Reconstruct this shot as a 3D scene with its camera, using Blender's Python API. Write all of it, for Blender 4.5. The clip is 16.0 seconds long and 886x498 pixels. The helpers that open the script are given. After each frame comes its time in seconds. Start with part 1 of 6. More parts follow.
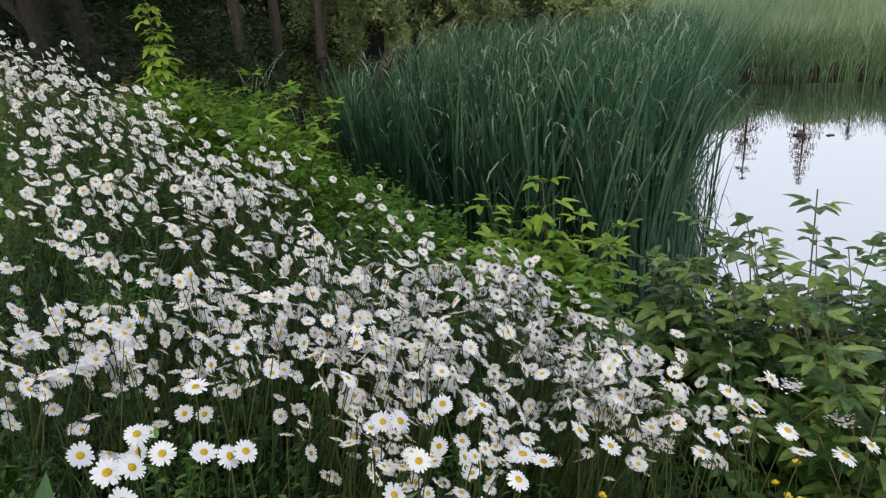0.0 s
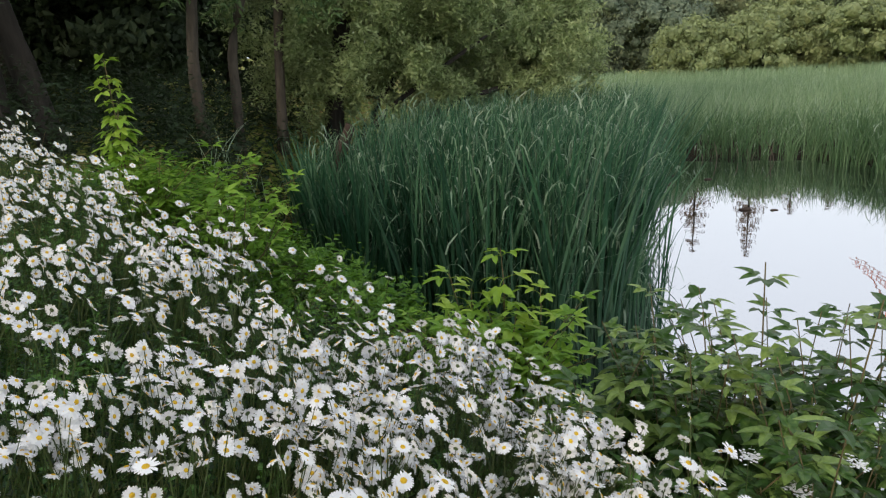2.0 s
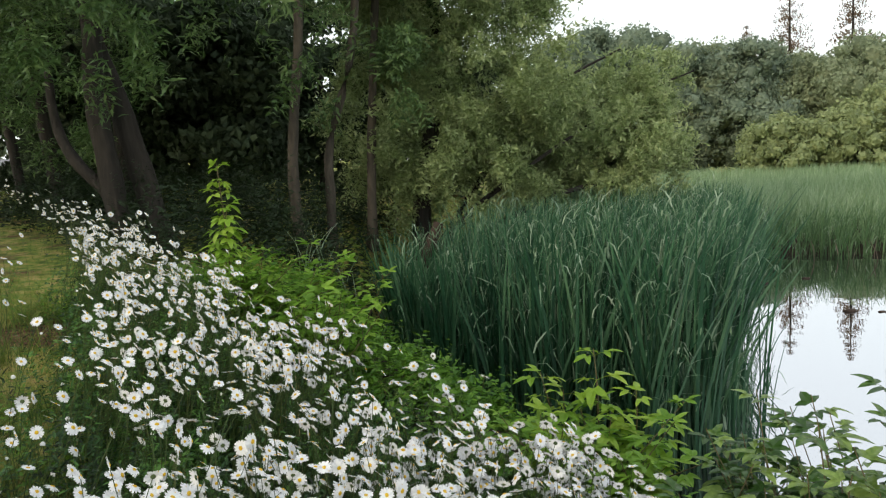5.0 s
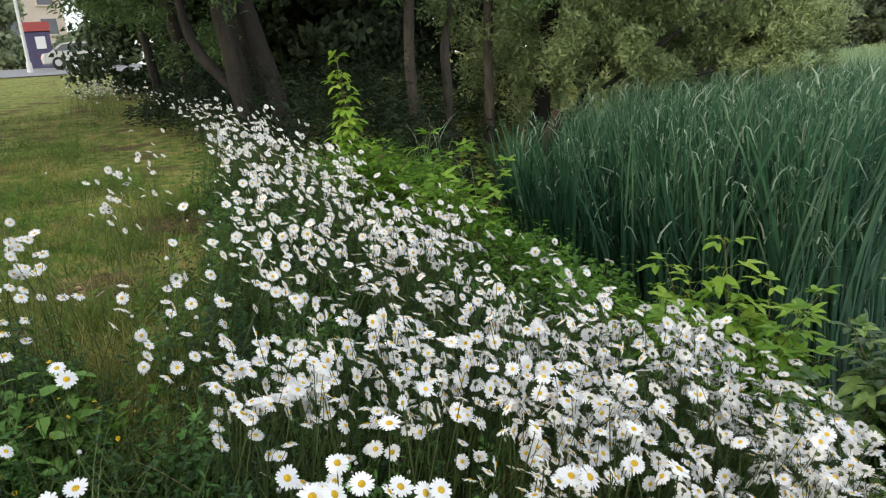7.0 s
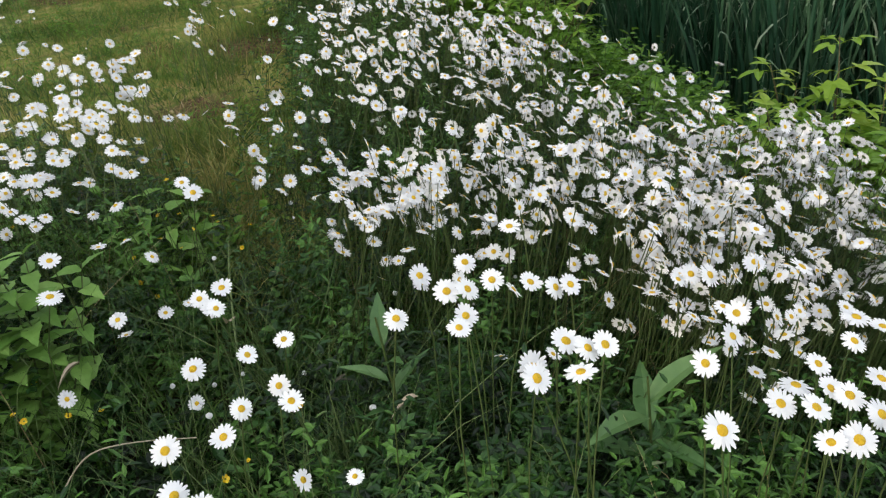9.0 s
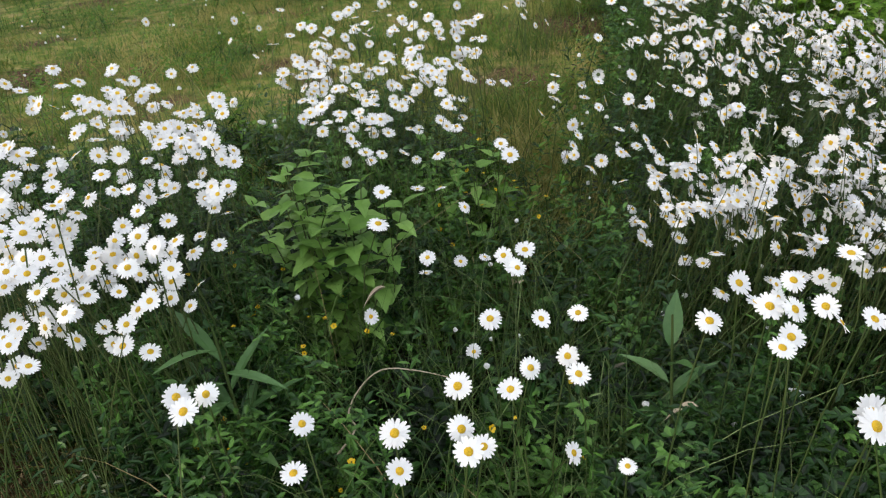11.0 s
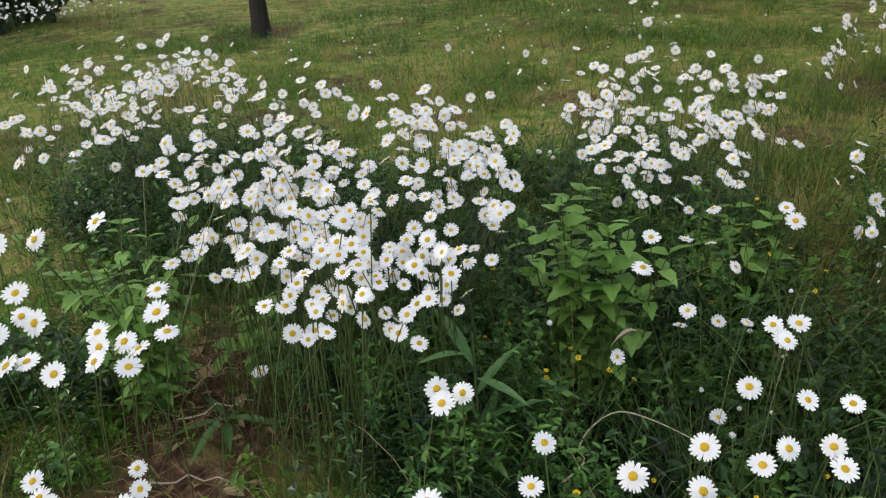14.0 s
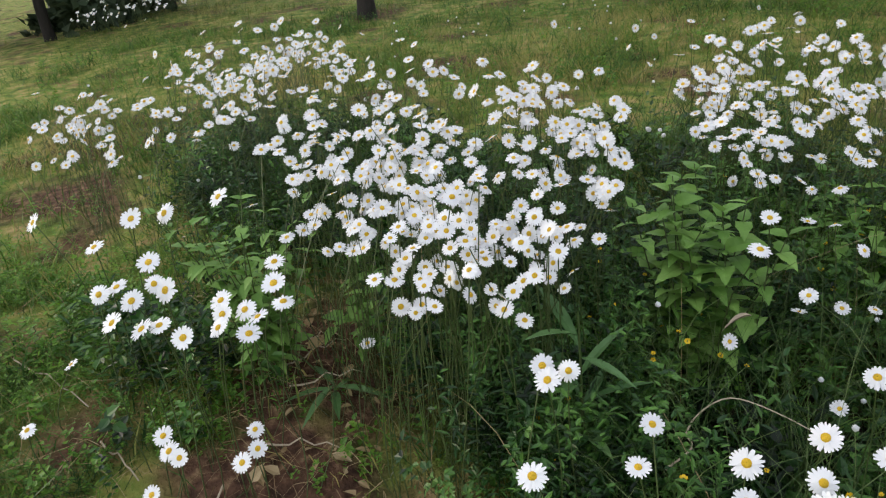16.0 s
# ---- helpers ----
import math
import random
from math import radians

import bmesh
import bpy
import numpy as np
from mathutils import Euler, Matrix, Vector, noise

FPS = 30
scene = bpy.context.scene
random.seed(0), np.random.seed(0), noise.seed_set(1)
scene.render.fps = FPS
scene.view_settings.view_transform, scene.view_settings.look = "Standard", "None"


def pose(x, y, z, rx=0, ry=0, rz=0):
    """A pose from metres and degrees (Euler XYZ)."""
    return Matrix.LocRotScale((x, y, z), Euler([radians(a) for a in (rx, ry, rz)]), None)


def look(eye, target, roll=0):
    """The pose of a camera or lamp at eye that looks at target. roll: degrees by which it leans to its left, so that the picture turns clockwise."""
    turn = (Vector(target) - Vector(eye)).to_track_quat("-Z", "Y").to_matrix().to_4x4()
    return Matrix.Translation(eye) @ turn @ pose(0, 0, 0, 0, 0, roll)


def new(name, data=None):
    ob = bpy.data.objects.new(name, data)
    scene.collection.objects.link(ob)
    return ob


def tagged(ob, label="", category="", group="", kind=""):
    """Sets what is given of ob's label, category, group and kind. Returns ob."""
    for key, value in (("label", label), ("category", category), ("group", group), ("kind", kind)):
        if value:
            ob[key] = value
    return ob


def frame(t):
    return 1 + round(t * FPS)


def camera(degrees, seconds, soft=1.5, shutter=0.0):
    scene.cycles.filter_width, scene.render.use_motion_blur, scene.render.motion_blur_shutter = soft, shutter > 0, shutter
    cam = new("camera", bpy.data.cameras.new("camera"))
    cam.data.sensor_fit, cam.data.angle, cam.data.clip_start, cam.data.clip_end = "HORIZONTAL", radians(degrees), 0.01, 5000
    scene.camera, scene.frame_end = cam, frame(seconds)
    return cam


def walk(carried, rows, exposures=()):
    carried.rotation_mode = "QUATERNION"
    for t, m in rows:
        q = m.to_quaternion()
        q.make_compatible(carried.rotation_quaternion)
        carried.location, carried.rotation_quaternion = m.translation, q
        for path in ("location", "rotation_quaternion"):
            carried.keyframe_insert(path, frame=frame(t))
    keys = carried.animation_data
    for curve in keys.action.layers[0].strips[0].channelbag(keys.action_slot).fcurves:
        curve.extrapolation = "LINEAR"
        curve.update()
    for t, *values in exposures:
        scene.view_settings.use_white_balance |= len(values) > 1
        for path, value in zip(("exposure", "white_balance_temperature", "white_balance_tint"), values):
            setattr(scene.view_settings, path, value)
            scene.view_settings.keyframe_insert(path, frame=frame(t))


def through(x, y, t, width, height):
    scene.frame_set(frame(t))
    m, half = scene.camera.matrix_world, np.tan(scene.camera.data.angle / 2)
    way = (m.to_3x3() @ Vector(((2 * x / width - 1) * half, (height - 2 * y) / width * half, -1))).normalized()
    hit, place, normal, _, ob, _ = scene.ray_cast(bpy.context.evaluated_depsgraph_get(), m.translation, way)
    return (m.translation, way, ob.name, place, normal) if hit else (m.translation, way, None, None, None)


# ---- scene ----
cam = camera(64.3, 16.0, 1.25)
METRES, EYE, TILT, LEAN, TURN = 0.55, 1.5, -19.3, 1.0, 0.0
PATH = [
    (0, (0.088, 0.031, 1.5), (-0.034, 1.911, 0.828), -3.8),
    (0.5, (0.088, 0.027, 1.501), (0.021, 1.943, 0.929), -3.0),
    (1, (0.089, 0.027, 1.508), (0.141, 1.964, 1.015), -2.7),
    (1.5, (0.079, 0.026, 1.503), (0.138, 1.969, 1.033), -2.2),
    (2, (0.082, 0.026, 1.504), (0.088, 1.966, 1.018), -2.6),
    (2.5, (0.082, 0.023, 1.507), (-0.012, 1.964, 1.035), -2.9),
    (3, (0.082, 0.027, 1.512), (-0.101, 1.965, 1.056), -3.0),
    (3.5, (0.077, 0.01, 1.516), (-0.09, 1.981, 1.218), -3.0),
    (3.7, (0.073, 0.005, 1.52), (-0.098, 1.978, 1.245), -2.9),
    (5.8, (0.029, 0.004, 1.513), (-0.287, 1.969, 1.326), -4.1),
    (6, (0.03, 0.0, 1.505), (-0.36, 1.948, 1.273), -4.5),
    (6.5, (0.027, 0.009, 1.495), (-0.442, 1.917, 1.123), -5.6),
    (7, (0.02, 0.011, 1.485), (-0.524, 1.876, 1.008), -5.2),
    (7.5, (0.013, 0.004, 1.478), (-0.589, 1.795, 0.824), -6.2),
    (8, (-0.016, -0.003, 1.467), (-0.652, 1.71, 0.655), -9.4),
    (8.2, (-0.026, -0.008, 1.469), (-0.647, 1.685, 0.605), -9.0),
    (10.3, (-0.135, -0.067, 1.456), (-1.165, 1.377, 0.531), -8.1),
    (10.5, (-0.144, -0.074, 1.458), (-1.234, 1.321, 0.529), -7.8),
    (11, (-0.153, -0.089, 1.462), (-1.446, 1.166, 0.596), -6.1),
    (11.5, (-0.159, -0.103, 1.462), (-1.551, 1.033, 0.585), -3.8),
    (12, (-0.157, -0.113, 1.467), (-1.632, 0.952, 0.637), -2.0),
    (12.5, (-0.152, -0.131, 1.473), (-1.69, 0.877, 0.687), -1.2),
    (13, (-0.153, -0.14, 1.475), (-1.752, 0.77, 0.691), -1.8),
    (13.5, (-0.152, -0.151, 1.482), (-1.807, 0.686, 0.732), -2.6),
    (14, (-0.152, -0.163, 1.484), (-1.851, 0.596, 0.75), -3.4),
    (14.5, (-0.155, -0.174, 1.486), (-1.887, 0.514, 0.762), -3.9),
    (15, (-0.152, -0.18, 1.486), (-1.926, 0.399, 0.766), -5.2),
    (15.5, (-0.151, -0.19, 1.491), (-1.955, 0.285, 0.768), -6.2),
    (16, (-0.149, -0.181, 1.481), (-1.931, 0.31, 0.718), -5.7),
]
walk(cam, [(t, look(eye, target, roll)) for t, eye, target, roll in PATH],
     [(0, 0.34, 6400, 11), (2, 0.37, 6500, 9), (3.5, 0.48, 6600, 8), (6.1, 0.53, 6700, 3), (7.0, 0.66, 6500, 7), (7.6, 0.62, 6500, 8), (11, 0.68, 6500, 10), (13, 0.56, 6500, 10), (14.5, 0.5, 6450, 11), (16, 0.5, 6350, 12)])

# ---- light ----
world = bpy.data.worlds.new("evening_sky")
scene.world = world
world.use_nodes = True
wn = world.node_tree
sky = wn.nodes.new("ShaderNodeTexSky")
sky.sky_type, sky.sun_disc = "NISHITA", False
SUN_UP, SUN_AZ = 14.0, 215.0
sky.sun_elevation, sky.sun_rotation = radians(SUN_UP), radians(SUN_AZ)
sky.air_density, sky.dust_density, sky.ozone_density = 1.0, 3.0, 1.0
veil = wn.nodes.new("ShaderNodeMix")
veil.data_type = "RGBA"
veil.inputs["Factor"].default_value = 0.8
veil.inputs["B"].default_value = (6.8, 7.0, 7.3, 1)
wn.links.new(sky.outputs[0], veil.inputs["A"])
wn.nodes["Background"].inputs["Strength"].default_value = 0.15
wn.links.new(veil.outputs["Result"], wn.nodes["Background"].inputs["Color"])
sun = new("sun", bpy.data.lights.new("sun", "SUN"))
sun.data.energy, sun.data.angle, sun.data.color = 0.9, radians(12), (1.0, 0.86, 0.7)
az = radians(SUN_AZ)
sun.matrix_world = look((0, 0, 0), (-math.sin(az) * math.cos(radians(SUN_UP)), -math.cos(az) * math.cos(radians(SUN_UP)), -math.sin(radians(SUN_UP))))

# ---- materials ----
def tree_of(name):
    m = bpy.data.materials.new(name)
    m.use_nodes = True
    return m, m.node_tree.nodes, m.node_tree.links


def ramp_of(nodes, stops):
    r = nodes.new("ShaderNodeValToRGB")
    while len(r.color_ramp.elements) < len(stops):
        r.color_ramp.elements.new(0.5)
    for e, (p, c) in zip(r.color_ramp.elements, stops):
        e.position, e.color = p, (*c, 1)
    return r


def foliage(name, dark, mid, light, rough=0.5, through=0.3, grain=18.0, single=False, swing=False):
    """Leaf tissue: varies from leaf to leaf and with veins and blotches; lets light through. swing: broad drifts of colour."""
    m, n, l = tree_of(name)
    bsdf = n["Principled BSDF"]
    if single:
        rnd = n.new("ShaderNodeObjectInfo").outputs["Random"]
    else:
        rnd = n.new("ShaderNodeNewGeometry").outputs["Random Per Island"]
    geo = n.new("ShaderNodeTexCoord")
    no = n.new("ShaderNodeTexNoise")
    no.inputs["Scale"].default_value, no.inputs["Detail"].default_value = grain, 3
    l.new(geo.outputs["Object"], no.inputs["Vector"])
    mix = n.new("ShaderNodeMath")
    mix.operation = "MULTIPLY_ADD"
    mix.inputs[1].default_value = 0.4 if swing else 0.5
    l.new(rnd, mix.inputs[0])
    spread = n.new("ShaderNodeMapRange")
    if swing:
        spread.inputs["From Min"].default_value, spread.inputs["From Max"].default_value = 0.36, 0.64
    spread.inputs["To Max"].default_value = 0.62 if swing else 0.55
    l.new(no.outputs["Fac"], spread.inputs["Value"])
    l.new(spread.outputs["Result"], mix.inputs[2])
    r = ramp_of(n, [(0.12, dark), (0.5, mid), (0.92, light)])
    l.new(mix.outputs[0], r.inputs["Fac"])
    l.new(r.outputs["Color"], bsdf.inputs["Base Color"])
    bsdf.inputs["Roughness"].default_value = rough
    bsdf.inputs["Specular IOR Level"].default_value = 0.35
    tr = n.new("ShaderNodeBsdfTranslucent")
    l.new(r.outputs["Color"], tr.inputs["Color"])
    ms = n.new("ShaderNodeMixShader")
    ms.inputs["Fac"].default_value = through
    l.new(bsdf.outputs[0], ms.inputs[1])
    l.new(tr.outputs[0], ms.inputs[2])
    l.new(ms.outputs[0], n["Material Output"].inputs["Surface"])
    return m


def solid(name, a, b, rough=0.6, metal=0.0, grain=6.0, bump=0.0, stretch=(1, 1, 1), spec=0.4):
    """A surface whose colour wanders between a and b at two scales, with a fine relief."""
    m, n, l = tree_of(name)
    bsdf = n["Principled BSDF"]
    co, mp = n.new("ShaderNodeTexCoord"), n.new("ShaderNodeMapping")
    mp.inputs["Scale"].default_value = stretch
    l.new(co.outputs["Object"], mp.inputs["Vector"])
    n1, n2 = n.new("ShaderNodeTexNoise"), n.new("ShaderNodeTexNoise")
    n1.inputs["Scale"].default_value, n1.inputs["Detail"].default_value = grain, 6
    n2.inputs["Scale"].default_value, n2.inputs["Detail"].default_value = grain * 0.17, 2
    ad = n.new("ShaderNodeMath")
    ad.operation = "ADD"
    l.new(mp.outputs[0], n1.inputs["Vector"])
    l.new(mp.outputs[0], n2.inputs["Vector"])
    l.new(n1.outputs["Fac"], ad.inputs[0])
    l.new(n2.outputs["Fac"], ad.inputs[1])
    hf = n.new("ShaderNodeMath")
    hf.operation = "MULTIPLY"
    hf.inputs[1].default_value = 0.5
    l.new(ad.outputs[0], hf.inputs[0])
    r = ramp_of(n, [(0.3, a), (0.7, b)])
    l.new(hf.outputs[0], r.inputs["Fac"])
    l.new(r.outputs["Color"], bsdf.inputs["Base Color"])
    bsdf.inputs["Roughness"].default_value, bsdf.inputs["Metallic"].default_value = rough, metal
    bsdf.inputs["Specular IOR Level"].default_value = spec
    if bump:
        bp = n.new("ShaderNodeBump")
        bp.inputs["Strength"].default_value, bp.inputs["Distance"].default_value = bump, 0.02
        l.new(n1.outputs["Fac"], bp.inputs["Height"])
        l.new(bp.outputs[0], bsdf.inputs["Normal"])
    return m


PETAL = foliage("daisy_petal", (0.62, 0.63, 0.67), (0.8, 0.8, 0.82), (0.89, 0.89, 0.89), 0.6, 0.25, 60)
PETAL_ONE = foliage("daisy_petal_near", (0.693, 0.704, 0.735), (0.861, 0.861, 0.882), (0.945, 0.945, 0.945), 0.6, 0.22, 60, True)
DISC = solid("daisy_disc", (0.62, 0.34, 0.01), (0.9, 0.62, 0.03), 0.7, 0, 400, 0.6)
BACK = foliage("daisy_bract", (0.03, 0.05, 0.02), (0.06, 0.09, 0.03), (0.1, 0.14, 0.05), 0.6, 0.1)
STEM = foliage("daisy_stem", (0.024, 0.0488, 0.012), (0.054, 0.091, 0.024), (0.12, 0.13, 0.048), 0.5, 0.15)
# near-black end of the ramp paints shadowed gaps among the blades
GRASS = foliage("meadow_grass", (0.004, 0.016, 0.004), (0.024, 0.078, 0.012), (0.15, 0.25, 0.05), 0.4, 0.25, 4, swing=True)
PALE_GRASS = foliage("pale_grass", (0.03, 0.065, 0.016), (0.07, 0.125, 0.032), (0.24, 0.3, 0.12), 0.5, 0.3)
TURF = foliage("lawn_turf", (0.035, 0.095, 0.013), (0.14, 0.2, 0.034), (0.46, 0.38, 0.14), 0.55, 0.35, 1.6, swing=True)
TUFT = foliage("lawn_tuft", (0.015, 0.055, 0.008), (0.06, 0.145, 0.02), (0.19, 0.3, 0.055), 0.5, 0.3, 2.5, swing=True)
STRAW = foliage("dry_straw", (0.2, 0.13, 0.06), (0.34, 0.24, 0.12), (0.5, 0.4, 0.24), 0.7, 0.15)
# dark end paints shadow between leaves, light end the lit ones
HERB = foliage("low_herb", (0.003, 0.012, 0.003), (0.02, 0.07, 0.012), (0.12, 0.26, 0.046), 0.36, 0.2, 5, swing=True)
REED = foliage("reed_blade", (0.008, 0.036, 0.02), (0.034, 0.105, 0.052), (0.14, 0.255, 0.14), 0.4, 0.3, 3)
# greyed and paled leaf colour: distance haze is painted in
WOOD_MID = foliage("mid_hazed_leaf", (0.085, 0.12, 0.09), (0.165, 0.22, 0.155), (0.28, 0.34, 0.24), 0.6, 0.3, 0.2)
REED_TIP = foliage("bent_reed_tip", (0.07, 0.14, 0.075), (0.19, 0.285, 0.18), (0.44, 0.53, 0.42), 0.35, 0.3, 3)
# raised above natural leaf colour to offset the crown's own shading
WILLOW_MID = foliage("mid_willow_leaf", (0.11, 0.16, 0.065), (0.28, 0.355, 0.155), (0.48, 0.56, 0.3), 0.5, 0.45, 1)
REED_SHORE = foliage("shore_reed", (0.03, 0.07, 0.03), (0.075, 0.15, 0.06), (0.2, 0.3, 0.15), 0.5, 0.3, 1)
# ordinary herb leaves, with the grove floor's shade put into their colour
SHADE_LEAF = foliage("shaded_undergrowth_leaf", (0.005, 0.012, 0.004), (0.012, 0.028, 0.009), (0.03, 0.055, 0.018), 0.6, 0.2)
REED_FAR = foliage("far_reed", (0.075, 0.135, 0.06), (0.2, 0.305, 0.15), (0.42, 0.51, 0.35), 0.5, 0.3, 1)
REED_DRY = foliage("dead_reed", (0.07, 0.057, 0.044), (0.125, 0.104, 0.08), (0.24, 0.21, 0.165), 0.7, 0.2, 3)
WILLOW = foliage("willow_leaf", (0.036, 0.075, 0.024), (0.085, 0.152, 0.052), (0.19, 0.28, 0.105), 0.45, 0.35, 1)
# pale willow green, lightened further for the lit right-hand foliage
WILLOW_PALE = foliage("pale_willow_leaf", (0.15, 0.2, 0.09), (0.32, 0.4, 0.18), (0.52, 0.59, 0.33), 0.45, 0.45, 1)
# as pale as this because the haze of distance is in the colour
WOOD_FAR = foliage("far_hazed_leaf", (0.11, 0.145, 0.09), (0.205, 0.255, 0.15), (0.34, 0.39, 0.24), 0.6, 0.3, 0.2)
# leaf colour darkened to carry the shade of the grove
WOOD_DARK = foliage("far_shaded_leaf", (0.018, 0.03, 0.016), (0.04, 0.062, 0.033), (0.09, 0.125, 0.065), 0.9, 0.25, 0.2)
WOOD_GOLD = foliage("far_golden_leaf", (0.13, 0.165, 0.08), (0.235, 0.29, 0.13), (0.37, 0.42, 0.2), 0.6, 0.3, 0.2)
SPRUCE = foliage("spruce_needle", (0.07, 0.05, 0.035), (0.13, 0.09, 0.06), (0.2, 0.14, 0.09), 0.7, 0.1, 1)
MAPLE = foliage("maple_leaf", (0.12, 0.25, 0.02), (0.235, 0.385, 0.04), (0.38, 0.5, 0.08), 0.45, 0.4, 30, True)
# low dark and mid tones put the shrub's inner shade into its leaves
SHRUB = foliage("shrub_leaf", (0.014, 0.04, 0.01), (0.052, 0.12, 0.024), (0.34, 0.46, 0.12), 0.28, 0.35, 30, True)
NETTLE = foliage("nettle_leaf", (0.085, 0.19, 0.033), (0.155, 0.3, 0.058), (0.26, 0.43, 0.105), 0.5, 0.3, 40, True)
LANCE = foliage("lance_leaf", (0.05, 0.115, 0.035), (0.09, 0.19, 0.06), (0.17, 0.29, 0.11), 0.35, 0.25, 30, True)
GOUT = foliage("undergrowth_leaf", (0.034, 0.1, 0.01), (0.09, 0.21, 0.02), (0.22, 0.38, 0.045), 0.45, 0.35, 4)
YELLOW = foliage("buttercup_petal", (0.5, 0.3, 0.0), (0.75, 0.5, 0.01), (0.85, 0.65, 0.05), 0.4, 0.2)
# bark colour is lowered as well, for trunks standing in shade
BARK = solid("shaded_bark", (0.006, 0.0055, 0.005), (0.042, 0.035, 0.029), 0.95, 0, 22, 1.0, (1, 1, 0.2))
YOUNG_BARK = solid("young_bark", (0.016, 0.014, 0.011), (0.1, 0.083, 0.064), 0.9, 0, 26, 1.0, (1, 1, 0.25))
TWIG = solid("green_twig", (0.07, 0.06, 0.03), (0.16, 0.13, 0.06), 0.7, 0, 40, 0.2)
DEADWOOD = solid("rotten_wood", (0.022, 0.015, 0.011), (0.075, 0.05, 0.038), 0.9, 0, 9, 1.0, (1, 1, 0.3))

# ---- building blocks ----
R = np.random.default_rng(11)


def mesh_of(name, v, f, mat, smooth=False):
    me = bpy.data.meshes.new(name)
    me.from_pydata(np.asarray(v, float).reshape(-1, 3), [], np.asarray(f, int) if not isinstance(f, list) else f)
    me.materials.append(mat)
    if smooth:
        me.polygons.foreach_set("use_smooth", np.ones(len(me.polygons), bool))
    me.update()
    return me


def mesh_multi(name, groups):
    """One mesh of several materials, from (v, f, material) groups of quads."""
    v, f = joined(*[(a, b) for a, b, _ in groups])
    me = bpy.data.meshes.new(name)
    me.from_pydata(v, [], f)
    for g in groups:
        me.materials.append(g[2])
    me.polygons.foreach_set("material_index", np.repeat(np.arange(len(groups)), [len(g[1]) for g in groups]))
    me.update()
    return me


def mesh_from_bm(name, bm, mat, smooth=False):
    me = bpy.data.meshes.new(name)
    bm.to_mesh(me)
    bm.free()
    me.materials.append(mat)
    if smooth:
        me.polygons.foreach_set("use_smooth", np.ones(len(me.polygons), bool))
    return me


def thing(name, label, category, group="", kind="", at=(0, 0, 0), data=None):
    ob = new(name, data)
    ob.location = at
    return tagged(ob, label, category, group, kind)


def part(name, me, parent, m=None, label=""):
    ob = new(name, me)
    ob.parent = parent
    if m is not None:
        ob.matrix_basis = m
    return tagged(ob, label) if label else ob


def unit(v):
    return v / np.maximum(np.linalg.norm(v, axis=-1, keepdims=True), 1e-9)


def frames(z, spin):
    """Turns whose third axis is z, spun about it: N x 3 x 3, columns x, y, z."""
    z = unit(z)
    a = np.where(np.abs(z[:, 2:3]) < 0.95, [[0.0, 0.0, 1.0]], [[1.0, 0.0, 0.0]])
    x = unit(np.cross(a, z))
    y = np.cross(z, x)
    c, s = np.cos(spin)[:, None], np.sin(spin)[:, None]
    return np.stack([x * c + y * s, y * c - x * s, z], -1)


def stamped(v, f, turns, places, scale):
    """Copies of one small mesh, as arrays."""
    v, f = np.asarray(v, float), np.asarray(f, int)
    scale = np.asarray(scale, float)
    if scale.ndim == 1:
        scale = scale[:, None]
    vv = np.einsum("nij,nkj->nki", turns, v[None] * scale[:, None, :]) + places[:, None, :]
    ff = f[None] + (np.arange(len(places)) * len(v))[:, None, None]
    return vv.reshape(-1, 3), ff.reshape(-1, f.shape[1])


def joined(*pairs):
    vs, fs, n = [], [], 0
    for v, f in pairs:
        vs.append(np.asarray(v, float).reshape(-1, 3))
        fs.append(np.asarray(f, int) + n)
        n += len(vs[-1])
    return np.concatenate(vs), np.concatenate(fs)


def blades(root, height, width, lean, k=4, droop=0.0, facing=None):
    """Strap leaves: each grows from its root, leans and droops to a point."""
    n = len(root)
    s = np.linspace(0, 1, k + 1)[None, :, None]
    up = np.zeros((n, 1, 3))
    up[..., 2] = 1
    ln = np.concatenate([lean, np.zeros((n, 1))], 1)[:, None, :]
    h = height[:, None, None]
    dr = np.broadcast_to(np.asarray(droop, float), (n,))[:, None, None]
    mid = root[:, None, :] + h * (up * (s - dr * s**3) + ln * s**1.8)
    ang = R.uniform(0, 2 * np.pi, n) if facing is None else facing
    side = np.stack([np.cos(ang), np.sin(ang), 0 * ang], -1)[:, None, :]
    w = width[:, None, None] * (0.55 + 0.9 * s - 1.4 * s**3).clip(0.04, 1)
    v = np.stack([mid - side * w / 2, mid + side * w / 2], 2).reshape(-1, 3)
    i = np.arange(k)
    one = np.stack([2 * i, 2 * i + 1, 2 * i + 3, 2 * i + 2], -1)
    f = (one[None] + (np.arange(n) * 2 * (k + 1))[:, None, None]).reshape(-1, 4)
    return v, f


def tube(points, radii, sides=6, closed=True):
    p = np.asarray(points, float)
    r = np.broadcast_to(np.asarray(radii, float), (len(p),))
    d = unit(np.gradient(p, axis=0))
    t = frames(d, np.zeros(len(p)))
    a = np.arange(sides) * 2 * np.pi / sides
    ring = np.cos(a)[None, :, None] * t[:, None, :, 0] + np.sin(a)[None, :, None] * t[:, None, :, 1]
    v = (p[:, None, :] + ring * r[:, None, None]).reshape(-1, 3)
    f = []
    for i in range(len(p) - 1):
        for j in range(sides):
            k = (j + 1) % sides
            f.append((i * sides + j, i * sides + k, (i + 1) * sides + k, (i + 1) * sides + j))
    return v, np.array(f)


